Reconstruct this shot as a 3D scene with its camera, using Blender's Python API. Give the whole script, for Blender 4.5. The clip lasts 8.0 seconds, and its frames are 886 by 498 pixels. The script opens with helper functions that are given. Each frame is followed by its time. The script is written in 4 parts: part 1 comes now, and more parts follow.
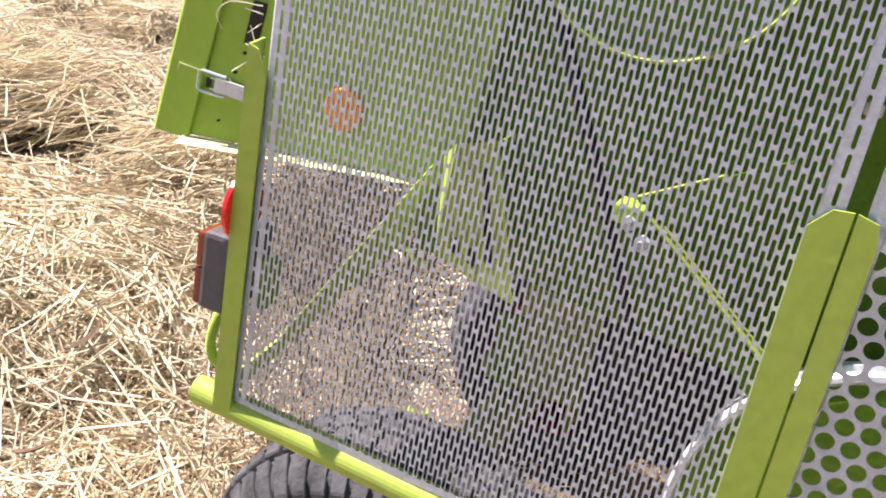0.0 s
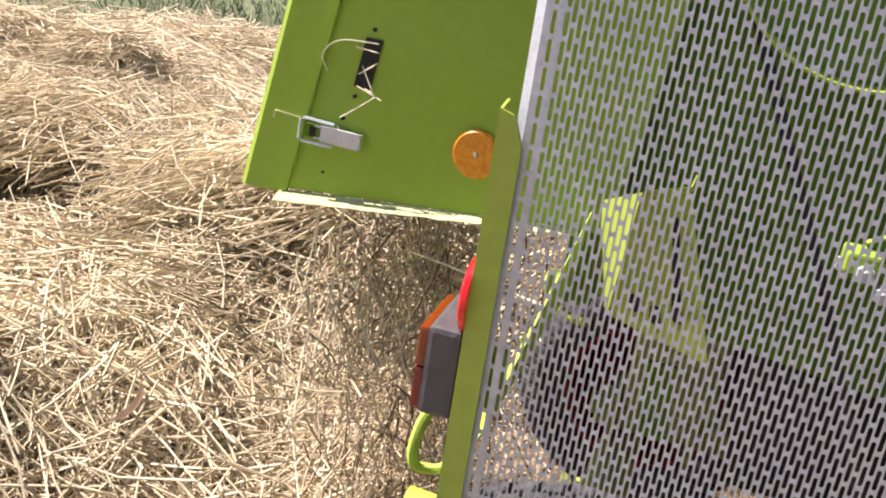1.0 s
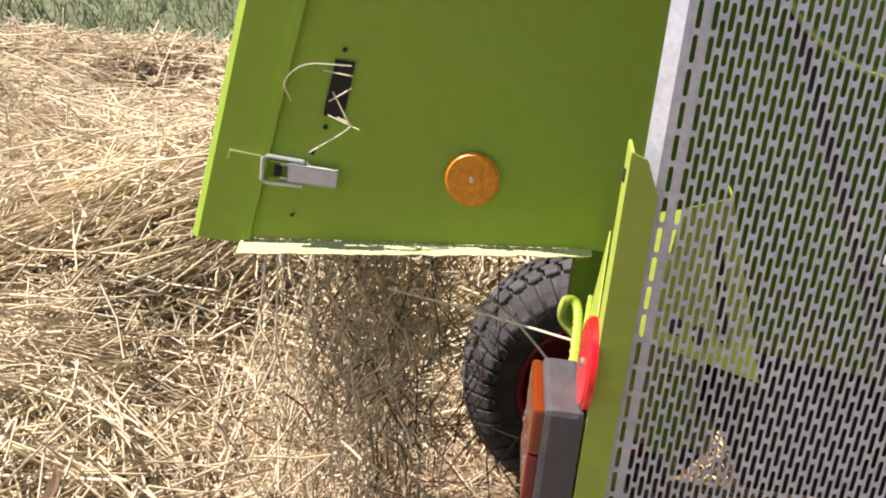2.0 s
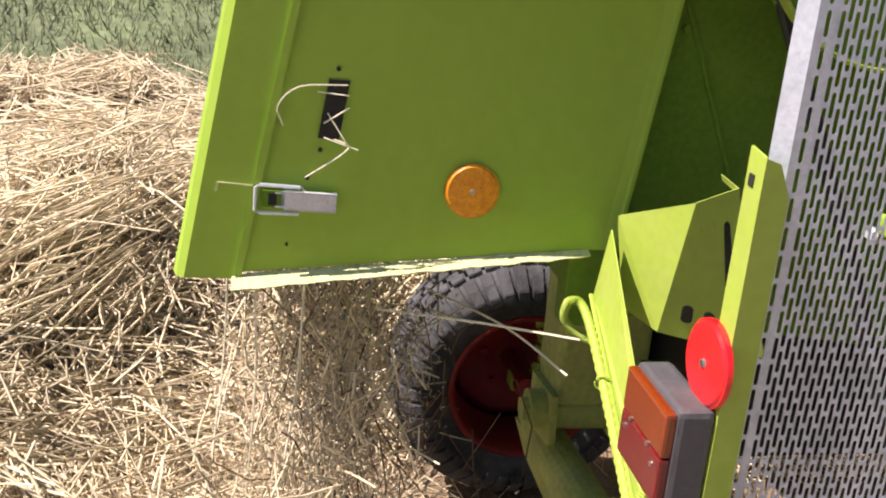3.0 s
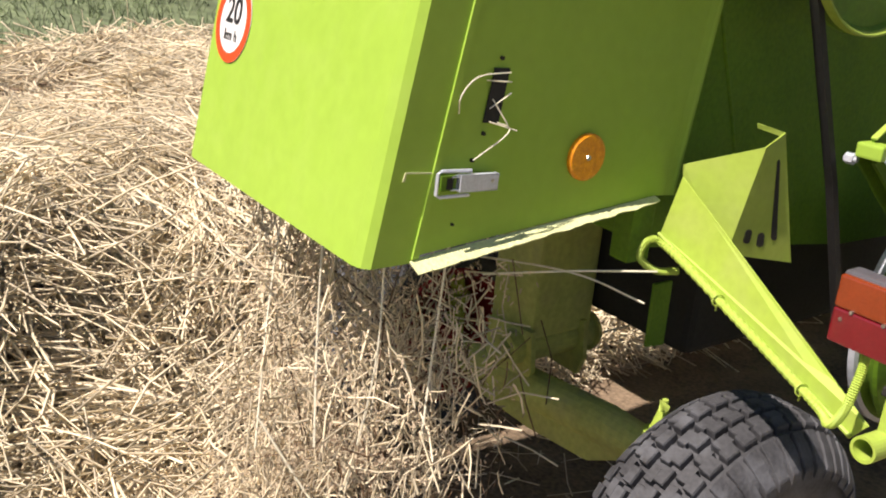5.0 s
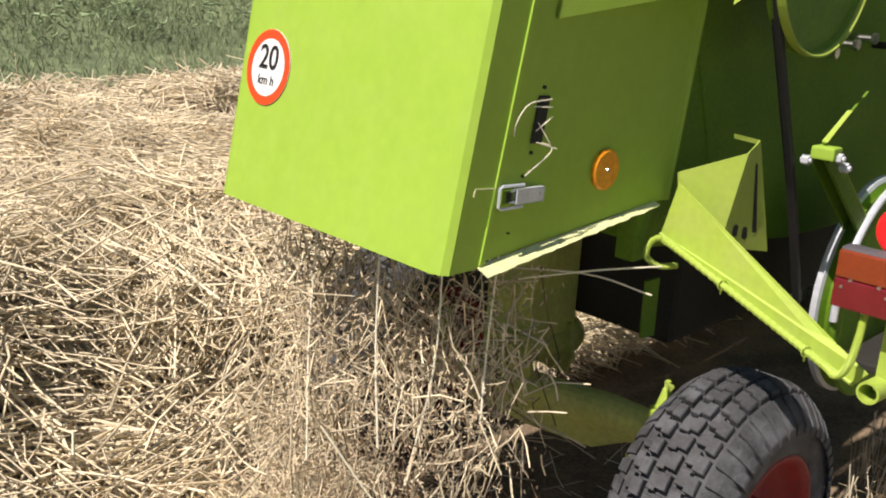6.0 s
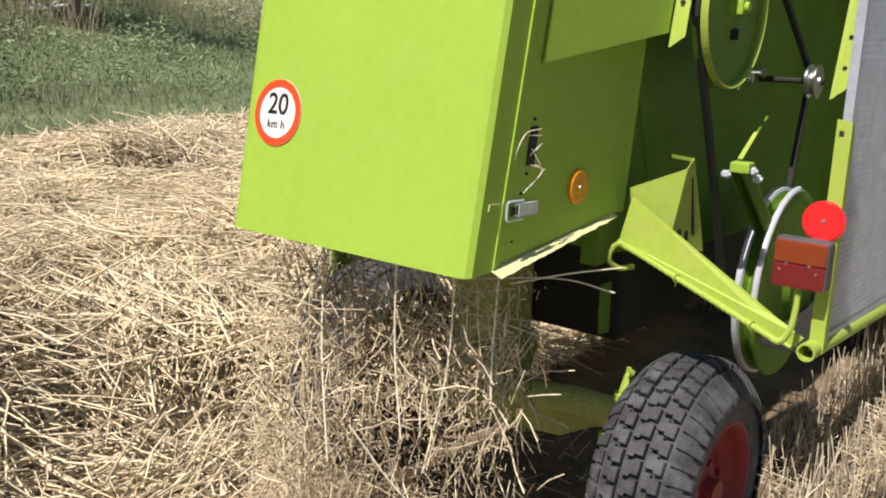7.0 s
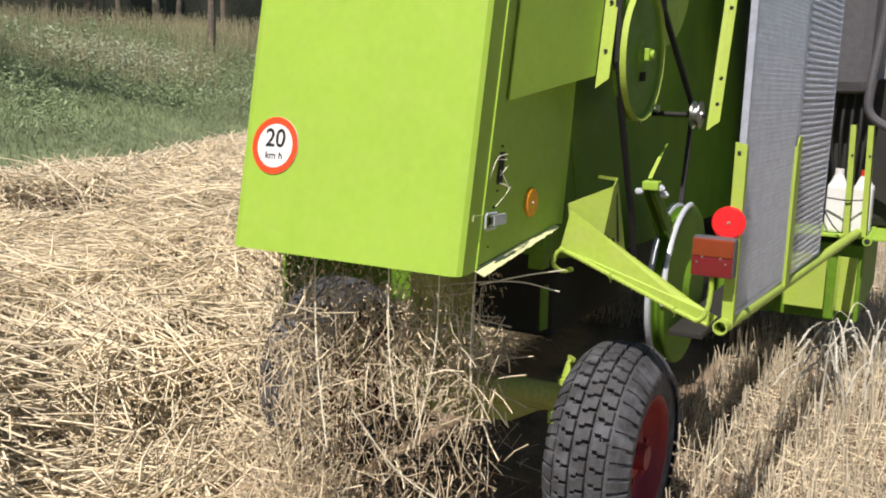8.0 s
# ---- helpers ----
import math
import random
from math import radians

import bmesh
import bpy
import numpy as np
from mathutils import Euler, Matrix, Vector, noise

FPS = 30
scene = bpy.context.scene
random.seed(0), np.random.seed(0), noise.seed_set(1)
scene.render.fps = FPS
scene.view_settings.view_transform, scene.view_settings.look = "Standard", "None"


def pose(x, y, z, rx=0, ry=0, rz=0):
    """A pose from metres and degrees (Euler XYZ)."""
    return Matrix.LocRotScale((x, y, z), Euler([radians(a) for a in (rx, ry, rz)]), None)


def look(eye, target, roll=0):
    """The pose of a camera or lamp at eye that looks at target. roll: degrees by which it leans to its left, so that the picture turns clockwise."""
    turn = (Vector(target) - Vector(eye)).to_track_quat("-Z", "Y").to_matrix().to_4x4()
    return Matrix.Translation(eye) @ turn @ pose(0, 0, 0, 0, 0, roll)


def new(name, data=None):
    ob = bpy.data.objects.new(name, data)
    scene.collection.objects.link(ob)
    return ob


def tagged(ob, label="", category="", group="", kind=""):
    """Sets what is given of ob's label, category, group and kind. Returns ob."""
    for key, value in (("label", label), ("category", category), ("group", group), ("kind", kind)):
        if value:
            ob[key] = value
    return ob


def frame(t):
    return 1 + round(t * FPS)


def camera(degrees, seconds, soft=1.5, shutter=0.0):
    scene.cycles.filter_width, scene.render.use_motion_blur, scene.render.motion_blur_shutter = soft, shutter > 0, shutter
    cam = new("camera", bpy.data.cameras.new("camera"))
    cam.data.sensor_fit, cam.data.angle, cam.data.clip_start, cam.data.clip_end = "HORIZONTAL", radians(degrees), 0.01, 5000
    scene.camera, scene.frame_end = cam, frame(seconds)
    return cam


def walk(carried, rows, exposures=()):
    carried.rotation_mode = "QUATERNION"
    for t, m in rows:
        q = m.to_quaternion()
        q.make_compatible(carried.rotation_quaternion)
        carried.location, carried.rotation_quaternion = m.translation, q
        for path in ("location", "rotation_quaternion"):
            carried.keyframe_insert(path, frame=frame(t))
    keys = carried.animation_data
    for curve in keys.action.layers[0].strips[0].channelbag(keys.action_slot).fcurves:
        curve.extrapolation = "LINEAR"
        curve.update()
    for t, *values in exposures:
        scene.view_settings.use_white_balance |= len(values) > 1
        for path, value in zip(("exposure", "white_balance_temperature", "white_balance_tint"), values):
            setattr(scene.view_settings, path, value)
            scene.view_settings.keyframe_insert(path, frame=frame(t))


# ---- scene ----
cam = camera(51.8, 8.0, soft=2.0)
PATH = [
    (0, (1.511, 1.201, 1.481), (-0.259, 0.581, 0.786), 10.7),
    (0.5, (1.504, 0.992, 1.481), (-0.296, 0.444, 0.803), 9.9),
    (1, (1.465, 0.771, 1.457), (-0.359, 0.3, 0.783), 8.5),
    (1.5, (1.401, 0.597, 1.442), (-0.463, 0.302, 0.78), 7.6),
    (2, (1.34, 0.463, 1.458), (-0.541, 0.363, 0.785), 5.7),
    (3.3, (1.28, 0.02, 1.452), (-0.543, 0.518, 0.797), 3.9),
    (3.5, (1.254, -0.08, 1.464), (-0.528, 0.533, 0.793), 3.6),
    (4, (1.217, -0.276, 1.445), (-0.494, 0.527, 0.791), 3.8),
    (4.2, (1.185, -0.371, 1.45), (-0.473, 0.522, 0.776), 4.5),
    (5.5, (1.099, -0.857, 1.457), (-0.368, 0.351, 0.835), 3.8),
    (6, (1.078, -1.06, 1.451), (-0.3, 0.272, 0.878), 3.1),
    (6.5, (1.062, -1.261, 1.456), (-0.222, 0.18, 0.933), 2.5),
    (7, (1.066, -1.488, 1.445), (-0.12, 0.055, 0.984), 1.8),
    (7.5, (1.049, -1.765, 1.433), (-0.005, -0.113, 1.034), 1.3),
    (8, (1.041, -2.001, 1.44), (0.095, -0.277, 1.074), 1.5),
]
walk(cam, [(t, look(eye, target, roll)) for t, eye, target, roll in PATH],
     exposures=((0, 1.36, 6150, 17), (1, 1.06, 6350, 16), (2, 0.87, 6500, 15), (4, 0.93, 6300, 17), (5.5, 0.56, 6300, 10), (8, 0.41, 6100, 9)))

# ---------------- world and sun ----------------
SUN_EL, SUN_AZ = 56.0, 179.3          # degrees; azimuth from +y over +x
world = bpy.data.worlds.new("world")
scene.world = world
world.use_nodes = True
wn = world.node_tree.nodes
sky = wn.new("ShaderNodeTexSky")
sky.sky_type, sky.sun_disc = "NISHITA", False
sky.sun_elevation, sky.sun_rotation = radians(SUN_EL), radians(SUN_AZ)
world.node_tree.links.new(sky.outputs[0], wn["Background"].inputs[0])
wn["Background"].inputs[1].default_value = 0.05
sun = new("sun", bpy.data.lights.new("sun", "SUN"))
sun.data.energy, sun.data.angle, sun.data.color = 5.0, radians(0.53), (1.0, 0.865, 0.745)
to_sun = Vector((math.sin(radians(SUN_AZ)) * math.cos(radians(SUN_EL)),
                 math.cos(radians(SUN_AZ)) * math.cos(radians(SUN_EL)), math.sin(radians(SUN_EL))))
sun.matrix_world = look(to_sun * 30, (0, 0, 0))


# ---------------- materials ----------------
def material(name, color, rough=0.5, metal=0.0, vary=0.12, scale=6.0, fine=90.0, bump=0.15, coat=0.0,
             dust=None, dust_amount=0.0, island=0.0, objrand=0.0, gloss=0.5):
    """Principled surface with variation at two scales, dust patches and fine relief."""
    m = bpy.data.materials.new(name)
    m.use_nodes = True
    nt = m.node_tree
    n, l = nt.nodes, nt.links
    b = n["Principled BSDF"]
    b.inputs["Roughness"].default_value = rough
    b.inputs["Metallic"].default_value = metal
    b.inputs["Coat Weight"].default_value = coat
    b.inputs["Specular IOR Level"].default_value = gloss
    b.inputs["Coat Roughness"].default_value = 0.2
    tc = n.new("ShaderNodeTexCoord")
    big = n.new("ShaderNodeTexNoise")
    big.inputs["Scale"].default_value, big.inputs["Detail"].default_value = scale, 4
    small = n.new("ShaderNodeTexNoise")
    small.inputs["Scale"].default_value, small.inputs["Detail"].default_value = fine, 3
    l.new(tc.outputs["Object"], big.inputs["Vector"])
    l.new(tc.outputs["Object"], small.inputs["Vector"])
    add = n.new("ShaderNodeMath")
    add.operation = "ADD"
    l.new(big.outputs[0], add.inputs[0])
    l.new(small.outputs[0], add.inputs[1])
    last = add.outputs[0]
    span = 0.6
    for socket, amount in (("Random Per Island", island), ("Random", objrand)):
        if amount:
            src = n.new("ShaderNodeNewGeometry" if socket == "Random Per Island" else "ShaderNodeObjectInfo")
            mul = n.new("ShaderNodeMath")
            mul.operation, mul.inputs[1].default_value, mul.inputs[2].default_value = "MULTIPLY_ADD", amount, -amount / 2
            l.new(src.outputs[socket], mul.inputs[0])
            more = n.new("ShaderNodeMath")
            more.operation = "ADD"
            l.new(last, more.inputs[0])
            l.new(mul.outputs[0], more.inputs[1])
            last = more.outputs[0]
    ramp = n.new("ShaderNodeMapRange")
    ramp.inputs[1].default_value, ramp.inputs[2].default_value = 1 - span / 2, 1 + span / 2
    ramp.inputs[3].default_value, ramp.inputs[4].default_value = 0, 1
    l.new(last, ramp.inputs[0])
    mix = n.new("ShaderNodeMix")
    mix.data_type = "RGBA"
    c = Vector(color[:3])
    mix.inputs["A"].default_value = (*(c * (1 - vary)), 1)
    mix.inputs["B"].default_value = (*[min(v, 0.95) for v in c * (1 + vary)], 1)
    l.new(ramp.outputs[0], mix.inputs["Factor"])
    out = mix.outputs["Result"]
    if dust:
        d = n.new("ShaderNodeTexNoise")
        d.inputs["Scale"].default_value, d.inputs["Detail"].default_value = 14.0, 8
        l.new(tc.outputs["Object"], d.inputs["Vector"])
        dr = n.new("ShaderNodeMapRange")
        dr.inputs[1].default_value, dr.inputs[2].default_value = 0.45, 0.8
        dr.inputs[4].default_value = dust_amount
        l.new(d.outputs[0], dr.inputs[0])
        dm = n.new("ShaderNodeMix")
        dm.data_type = "RGBA"
        dm.inputs["B"].default_value = (*dust, 1)
        l.new(out, dm.inputs["A"])
        l.new(dr.outputs[0], dm.inputs["Factor"])
        out = dm.outputs["Result"]
        rr = n.new("ShaderNodeMapRange")
        rr.inputs[2].default_value = max(dust_amount, 0.01)
        rr.inputs[3].default_value, rr.inputs[4].default_value = rough, min(rough + 0.3, 1)
        l.new(dr.outputs[0], rr.inputs[0])
        l.new(rr.outputs[0], b.inputs["Roughness"])
    l.new(out, b.inputs["Base Color"])
    if bump:
        bp = n.new("ShaderNodeBump")
        bp.inputs["Strength"].default_value, bp.inputs["Distance"].default_value = bump, 0.004
        l.new(add.outputs[0], bp.inputs["Height"])
        l.new(bp.outputs[0], b.inputs["Normal"])
    return m


DUST = (0.42, 0.36, 0.20)
PAINT = material("green_paint", (0.306, 0.475, 0.058), 0.42, vary=0.05, scale=2.2, fine=40, bump=0.05, coat=0.02, gloss=0.22, dust=DUST, dust_amount=0.06)
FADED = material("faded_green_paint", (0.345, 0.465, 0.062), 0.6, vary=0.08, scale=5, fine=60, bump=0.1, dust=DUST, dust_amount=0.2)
# Green paint darkened to carry the shade beside and under the hood, lightly dusted.
PAINT_SHADE = material("shaded_and_dusty_green_paint", (0.108, 0.215, 0.012), 0.6, vary=0.2, scale=7, bump=0.2, gloss=0.25, dust=(0.26, 0.27, 0.10), dust_amount=0.2)
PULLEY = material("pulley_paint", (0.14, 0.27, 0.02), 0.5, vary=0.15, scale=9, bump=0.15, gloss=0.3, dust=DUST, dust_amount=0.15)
GALV = material("galvanised_sheet", (0.53, 0.575, 0.675), 0.42, metal=0.3, vary=0.16, scale=22, fine=160, bump=0.08)
ZINC = material("zinc_plate", (0.62, 0.66, 0.74), 0.35, metal=0.25, vary=0.12, scale=40, fine=200, bump=0.15)
CAKED = material("caked_dust", (0.62, 0.64, 0.34), 0.9, vary=0.18, scale=30, fine=150, bump=0.8)
STEEL = material("bright_steel", (0.62, 0.62, 0.62), 0.28, metal=1.0, vary=0.12, scale=30, bump=0.1)
RUBBER = material("tyre_rubber", (0.046, 0.047, 0.052), 0.75, vary=0.35, scale=9, fine=120, bump=0.5, dust=(0.19, 0.20, 0.225), dust_amount=0.55)
BELT = material("belt_rubber", (0.015, 0.015, 0.016), 0.65, vary=0.3, bump=0.2)
# Near-black for the darkness in holes and under the body, also for iron bits.
HOLLOW = material("shade_black_iron", (0.02, 0.019, 0.016), 0.8, vary=0.3, bump=0.2)
RIM = material("red_rim_paint", (0.24, 0.010, 0.016), 0.5, vary=0.2, scale=8, bump=0.15, dust=(0.16, 0.08, 0.06), dust_amount=0.4)
ORANGE = material("orange_plastic", (0.95, 0.30, 0.004), 0.3, vary=0.35, scale=120, fine=420, bump=0.3, coat=0.3)
AMBER = material("amber_lens", (0.21, 0.034, 0.006), 0.16, vary=0.12, scale=25, fine=240, bump=0.12, coat=0.6)
RED_LENS = material("red_lens", (0.15, 0.006, 0.011), 0.16, vary=0.12, scale=25, fine=240, bump=0.12, coat=0.6)
RED_REFL = material("red_plastic", (0.78, 0.012, 0.018), 0.25, vary=0.1, scale=80, bump=0.2, coat=0.5)
GREY = material("grey_plastic", (0.085, 0.083, 0.095), 0.6, vary=0.15, scale=30, bump=0.3)
WHITE = material("white_enamel", (0.82, 0.82, 0.82), 0.35, vary=0.03, bump=0.02)
RING = material("sign_red", (0.80, 0.07, 0.015), 0.4, vary=0.05, bump=0.02)
BLACK = material("sign_black", (0.012, 0.012, 0.014), 0.5, vary=0.1, bump=0.0)
JUG = material("white_canister_plastic", (0.78, 0.79, 0.80), 0.4, vary=0.06, scale=10, bump=0.1, dust=DUST, dust_amount=0.2)
REDCAP = material("red_cap", (0.65, 0.04, 0.02), 0.4, vary=0.1)
STRAW = material("straw", (0.71, 0.615, 0.435), 0.55, vary=0.32, scale=2.5, fine=30, bump=0.05, island=0.9)
WHEAT = material("grey_wheat", (0.58, 0.56, 0.48), 0.6, vary=0.3, scale=4, fine=40, bump=0.1, objrand=0.3)
PALE_STRAW = material("bleached_straw", (0.80, 0.76, 0.60), 0.5, vary=0.12, scale=6, fine=40, bump=0.05)
DARK_STEM = material("dark_stem", (0.15, 0.095, 0.055), 0.8, vary=0.35, scale=4, fine=40, bump=0.1, island=0.8)
CHAFF = material("chaff", (0.55, 0.445, 0.31), 0.7, vary=0.4, scale=2.5, fine=30, bump=0.05, island=0.9)
DUSTY = material("shaded_and_dusty_green_paint", (0.42, 0.46, 0.12), 0.75, vary=0.2, scale=6, fine=60, bump=0.3, dust=DUST, dust_amount=0.4)
STUBBLE = material("stubble", (0.54, 0.48, 0.36), 0.6, vary=0.4, scale=2.5, fine=30, bump=0.05, island=0.9)
SOIL = material("straw_covered_soil", (0.20, 0.148, 0.097), 0.95, vary=0.5, scale=5, fine=70, bump=1.0)
GRASS = material("grass", (0.195, 0.24, 0.12), 0.65, vary=0.45, scale=0.6, fine=8, bump=0.0, island=0.8)
DRYGRASS = material("dry_grass", (0.33, 0.30, 0.18), 0.7, vary=0.4, scale=0.5, fine=8, bump=0.0, island=0.9)
LEAF = material("weed_leaf", (0.24, 0.31, 0.16), 0.55, vary=0.4, scale=2, fine=14, bump=0.1, island=0.9)
BLEACHED = material("bleached_wood", (0.50, 0.49, 0.46), 0.8, vary=0.3, scale=8, fine=60, bump=0.6)
PALE_LEAF = material("pale_leaf", (0.44, 0.50, 0.34), 0.5, vary=0.4, scale=2, fine=14, bump=0.1, island=0.9)
BARK = material("bark", (0.15, 0.125, 0.10), 0.9, vary=0.4, scale=8, fine=60, bump=1.0)
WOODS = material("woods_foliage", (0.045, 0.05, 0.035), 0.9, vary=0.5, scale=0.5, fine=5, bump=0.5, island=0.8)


# ---------------- mesh helpers ----------------
def part(name, bm, mat, parent=None, label="", smooth=False):
    me = bpy.data.meshes.new(name)
    if isinstance(bm, tuple):
        me.from_pydata(bm[0], [], bm[1])
    else:
        bmesh.ops.recalc_face_normals(bm, faces=bm.faces)
        bm.to_mesh(me)
        bm.free()
    me.materials.append(mat)
    if smooth:
        for p in me.polygons:
            p.use_smooth = True
    ob = new(name, me)
    if parent is not None:
        ob.parent = parent
        top = parent
        while top.parent:
            top = top.parent
        if parent is top:
            ob.matrix_parent_inverse = Matrix.Translation(-Vector(parent.location))
    if label:
        ob["label"] = label
    return ob


def thing(name, at, label, category, group="", kind=""):
    e = new(name)
    e.location = at
    e.empty_display_size = 0.1
    return tagged(e, label, category, group, kind)


def box(bm, lo, hi, bevel=0.0, m=None):
    c = [(a + b) / 2 for a, b in zip(lo, hi)]
    s = [abs(b - a) for a, b in zip(lo, hi)]
    r = bmesh.ops.create_cube(bm, size=1, matrix=(m or Matrix()) @ Matrix.Translation(c) @ Matrix.Diagonal((*s, 1)))
    if bevel:
        edges = list({e for v in r["verts"] for e in v.link_edges})
        bmesh.ops.bevel(bm, geom=edges, offset=bevel, segments=2, affect="EDGES", profile=0.6)
    return bm


def plate(bm, pts, depth):
    """A polygon given thickness along the vector depth."""
    d = Vector(depth)
    a = [bm.verts.new(Vector(p)) for p in pts]
    b = [bm.verts.new(Vector(p) + d) for p in pts]
    bm.faces.new(a)
    bm.faces.new(b[::-1])
    k = len(pts)
    for i in range(k):
        bm.faces.new((a[i], b[i], b[(i + 1) % k], a[(i + 1) % k]))
    return bm


def rod(bm, p0, p1, r, n=12, r1=None):
    p0, p1 = Vector(p0), Vector(p1)
    d = p1 - p0
    m = Matrix.Translation((p0 + p1) / 2) @ d.to_track_quat("Z", "Y").to_matrix().to_4x4()
    bmesh.ops.create_cone(bm, cap_ends=True, segments=n, radius1=r, radius2=r if r1 is None else r1, depth=d.length, matrix=m)
    return bm


def sweep(bm, path, radii, n=8, closed=False):
    """A tube through the points of path."""
    path = [Vector(p) for p in path]
    k = len(path)
    if not hasattr(radii, "__len__"):
        radii = [radii] * k
    rings = []
    up = Vector((0.13, 0.27, 0.95)).normalized()
    for i, p in enumerate(path):
        if closed:
            d = path[(i + 1) % k] - path[i - 1]
        else:
            d = path[min(i + 1, k - 1)] - path[max(i - 1, 0)]
        d.normalize()
        if abs(d.dot(up)) > 0.97:
            up = Vector((0.9, 0.3, 0.1)).normalized()
        a = d.cross(up).normalized()
        b = a.cross(d)
        rings.append([bm.verts.new(p + radii[i] * (math.cos(2 * math.pi * j / n) * a + math.sin(2 * math.pi * j / n) * b)) for j in range(n)])
    for i in range(k if closed else k - 1):
        r0, r1 = rings[i], rings[(i + 1) % k]
        for j in range(n):
            bm.faces.new((r0[j], r0[(j + 1) % n], r1[(j + 1) % n], r1[j]))
    if not closed:
        bm.faces.new(rings[0][::-1])
        bm.faces.new(rings[-1])
    return bm


def lathe(bm, center, profile, n=48):
    """Turn a profile of (x offset, radius) round an axis along x."""
    c = Vector(center)
    rings = []
    for dx, r in profile:
        if r < 1e-5:
            rings.append([bm.verts.new(c + Vector((dx, 0, 0)))])
        else:
            rings.append([bm.verts.new(c + Vector((dx, r * math.cos(2 * math.pi * j / n), r * math.sin(2 * math.pi * j / n)))) for j in range(n)])
    for a, b in zip(rings, rings[1:]):
        for j in range(n):
            k = (j + 1) % n
            if len(a) == 1:
                bm.faces.new((a[0], b[j], b[k]))
            elif len(b) == 1:
                bm.faces.new((a[j], b[0], a[k]))
            else:
                bm.faces.new((a[j], b[j], b[k], a[k]))
    return bm


def bezier(points, steps=10):
    """A smooth line through points (Catmull-Rom)."""
    p = [Vector(q) for q in points]
    p = [2 * p[0] - p[1]] + p + [2 * p[-1] - p[-2]]
    out = []
    for i in range(1, len(p) - 2):
        for s in range(steps):
            t = s / steps
            out.append(0.5 * (2 * p[i] + (p[i + 1] - p[i - 1]) * t + (2 * p[i - 1] - 5 * p[i] + 4 * p[i + 1] - p[i + 2]) * t * t
                              + (3 * p[i] - p[i - 1] - 3 * p[i + 1] + p[i + 2]) * t ** 3))
    out.append(p[-2])
    return out


def capsule(w, h):
    """Edge of an upright slot: half width w, half straight length h."""
    arc = lambda a: (w * math.cos(math.radians(a)), w * math.sin(math.radians(a)))
    low = [(x, y - h) for x, y in (arc(180 + 45 * i) for i in range(5))]
    high = [(x, y + h) for x, y in (arc(45 * i) for i in range(5))]
    return low + [(w, -h / 2), (w, 0), (w, h / 2)] + high + [(-w, h / 2), (-w, 0), (-w, -h / 2)]


def round_hole(r):
    return [(r * math.cos(math.radians(225 + 22.5 * i)), r * math.sin(math.radians(225 + 22.5 * i))) for i in range(16)]


def screen_sheet(width, height, cw, ch, hole, stagger, place, thick):
    """One sheet with real holes; hole is the edge about a cell's centre, place(s, z, depth) puts a point in the world."""
    verts, faces, index = [], [], {}
    q = (-.5, -.25, 0, .25)
    outer = [(a, -.5) for a in q] + [(.5, a) for a in q] + [(-a, .5) for a in q] + [(-.5, -a) for a in q]
    k = len(outer)

    def vertex(s, z, d):
        key = (round(s * 20000), round(z * 20000), d)
        if key not in index:
            index[key] = len(verts)
            verts.append(place(s, z, d))
        return index[key]

    for c in range(int(width / cw)):
        for r in range(int(height / ch)):
            cx, cz = (c + .5) * cw, (r + .5) * ch
            if stagger == "col" and c % 2:
                cz += ch / 2
            if stagger == "row" and r % 2:
                cx += cw / 2
            rings = [[vertex(cx + a * u, cz + b * v, d) for a, b in shape] for d in (0, -thick) for shape, u, v in ((outer, cw, ch), (hole, 1, 1))]
            fo, fi, bo, bi = rings
            for j in range(k):
                n = (j + 1) % k
                faces += [(fo[j], fo[n], fi[n], fi[j]), (bo[n], bo[j], bi[j], bi[n]), (fi[j], fi[n], bi[n], bi[j])]
    return verts, faces


# ---------------- ground ----------------
GROUND = -0.11
rng = np.random.default_rng(4)


class Noise2:
    """Smooth value noise on a repeating lattice, for arrays."""
    def __init__(self, seed, n=64):
        self.g, self.n = np.random.default_rng(seed).random((n, n)), n

    def __call__(self, x, y):
        xi, yi = np.floor(x).astype(int), np.floor(y).astype(int)
        u, v = x - xi, y - yi
        u, v = u * u * (3 - 2 * u), v * v * (3 - 2 * v)
        g, n = self.g, self.n
        return ((g[xi % n, yi % n] * (1 - u) + g[(xi + 1) % n, yi % n] * u) * (1 - v)
                + (g[xi % n, (yi + 1) % n] * (1 - u) + g[(xi + 1) % n, (yi + 1) % n] * u) * v)


N1, N2, N3 = Noise2(1), Noise2(2), Noise2(3)


def verge(x, y):
    """Metres past the edge of the field, on the grassy side."""
    return -(x + 7.0 + 0.30 * y + 0.8 * (N1(y * 0.35 + 7, y * 0 + 3) - 0.5))


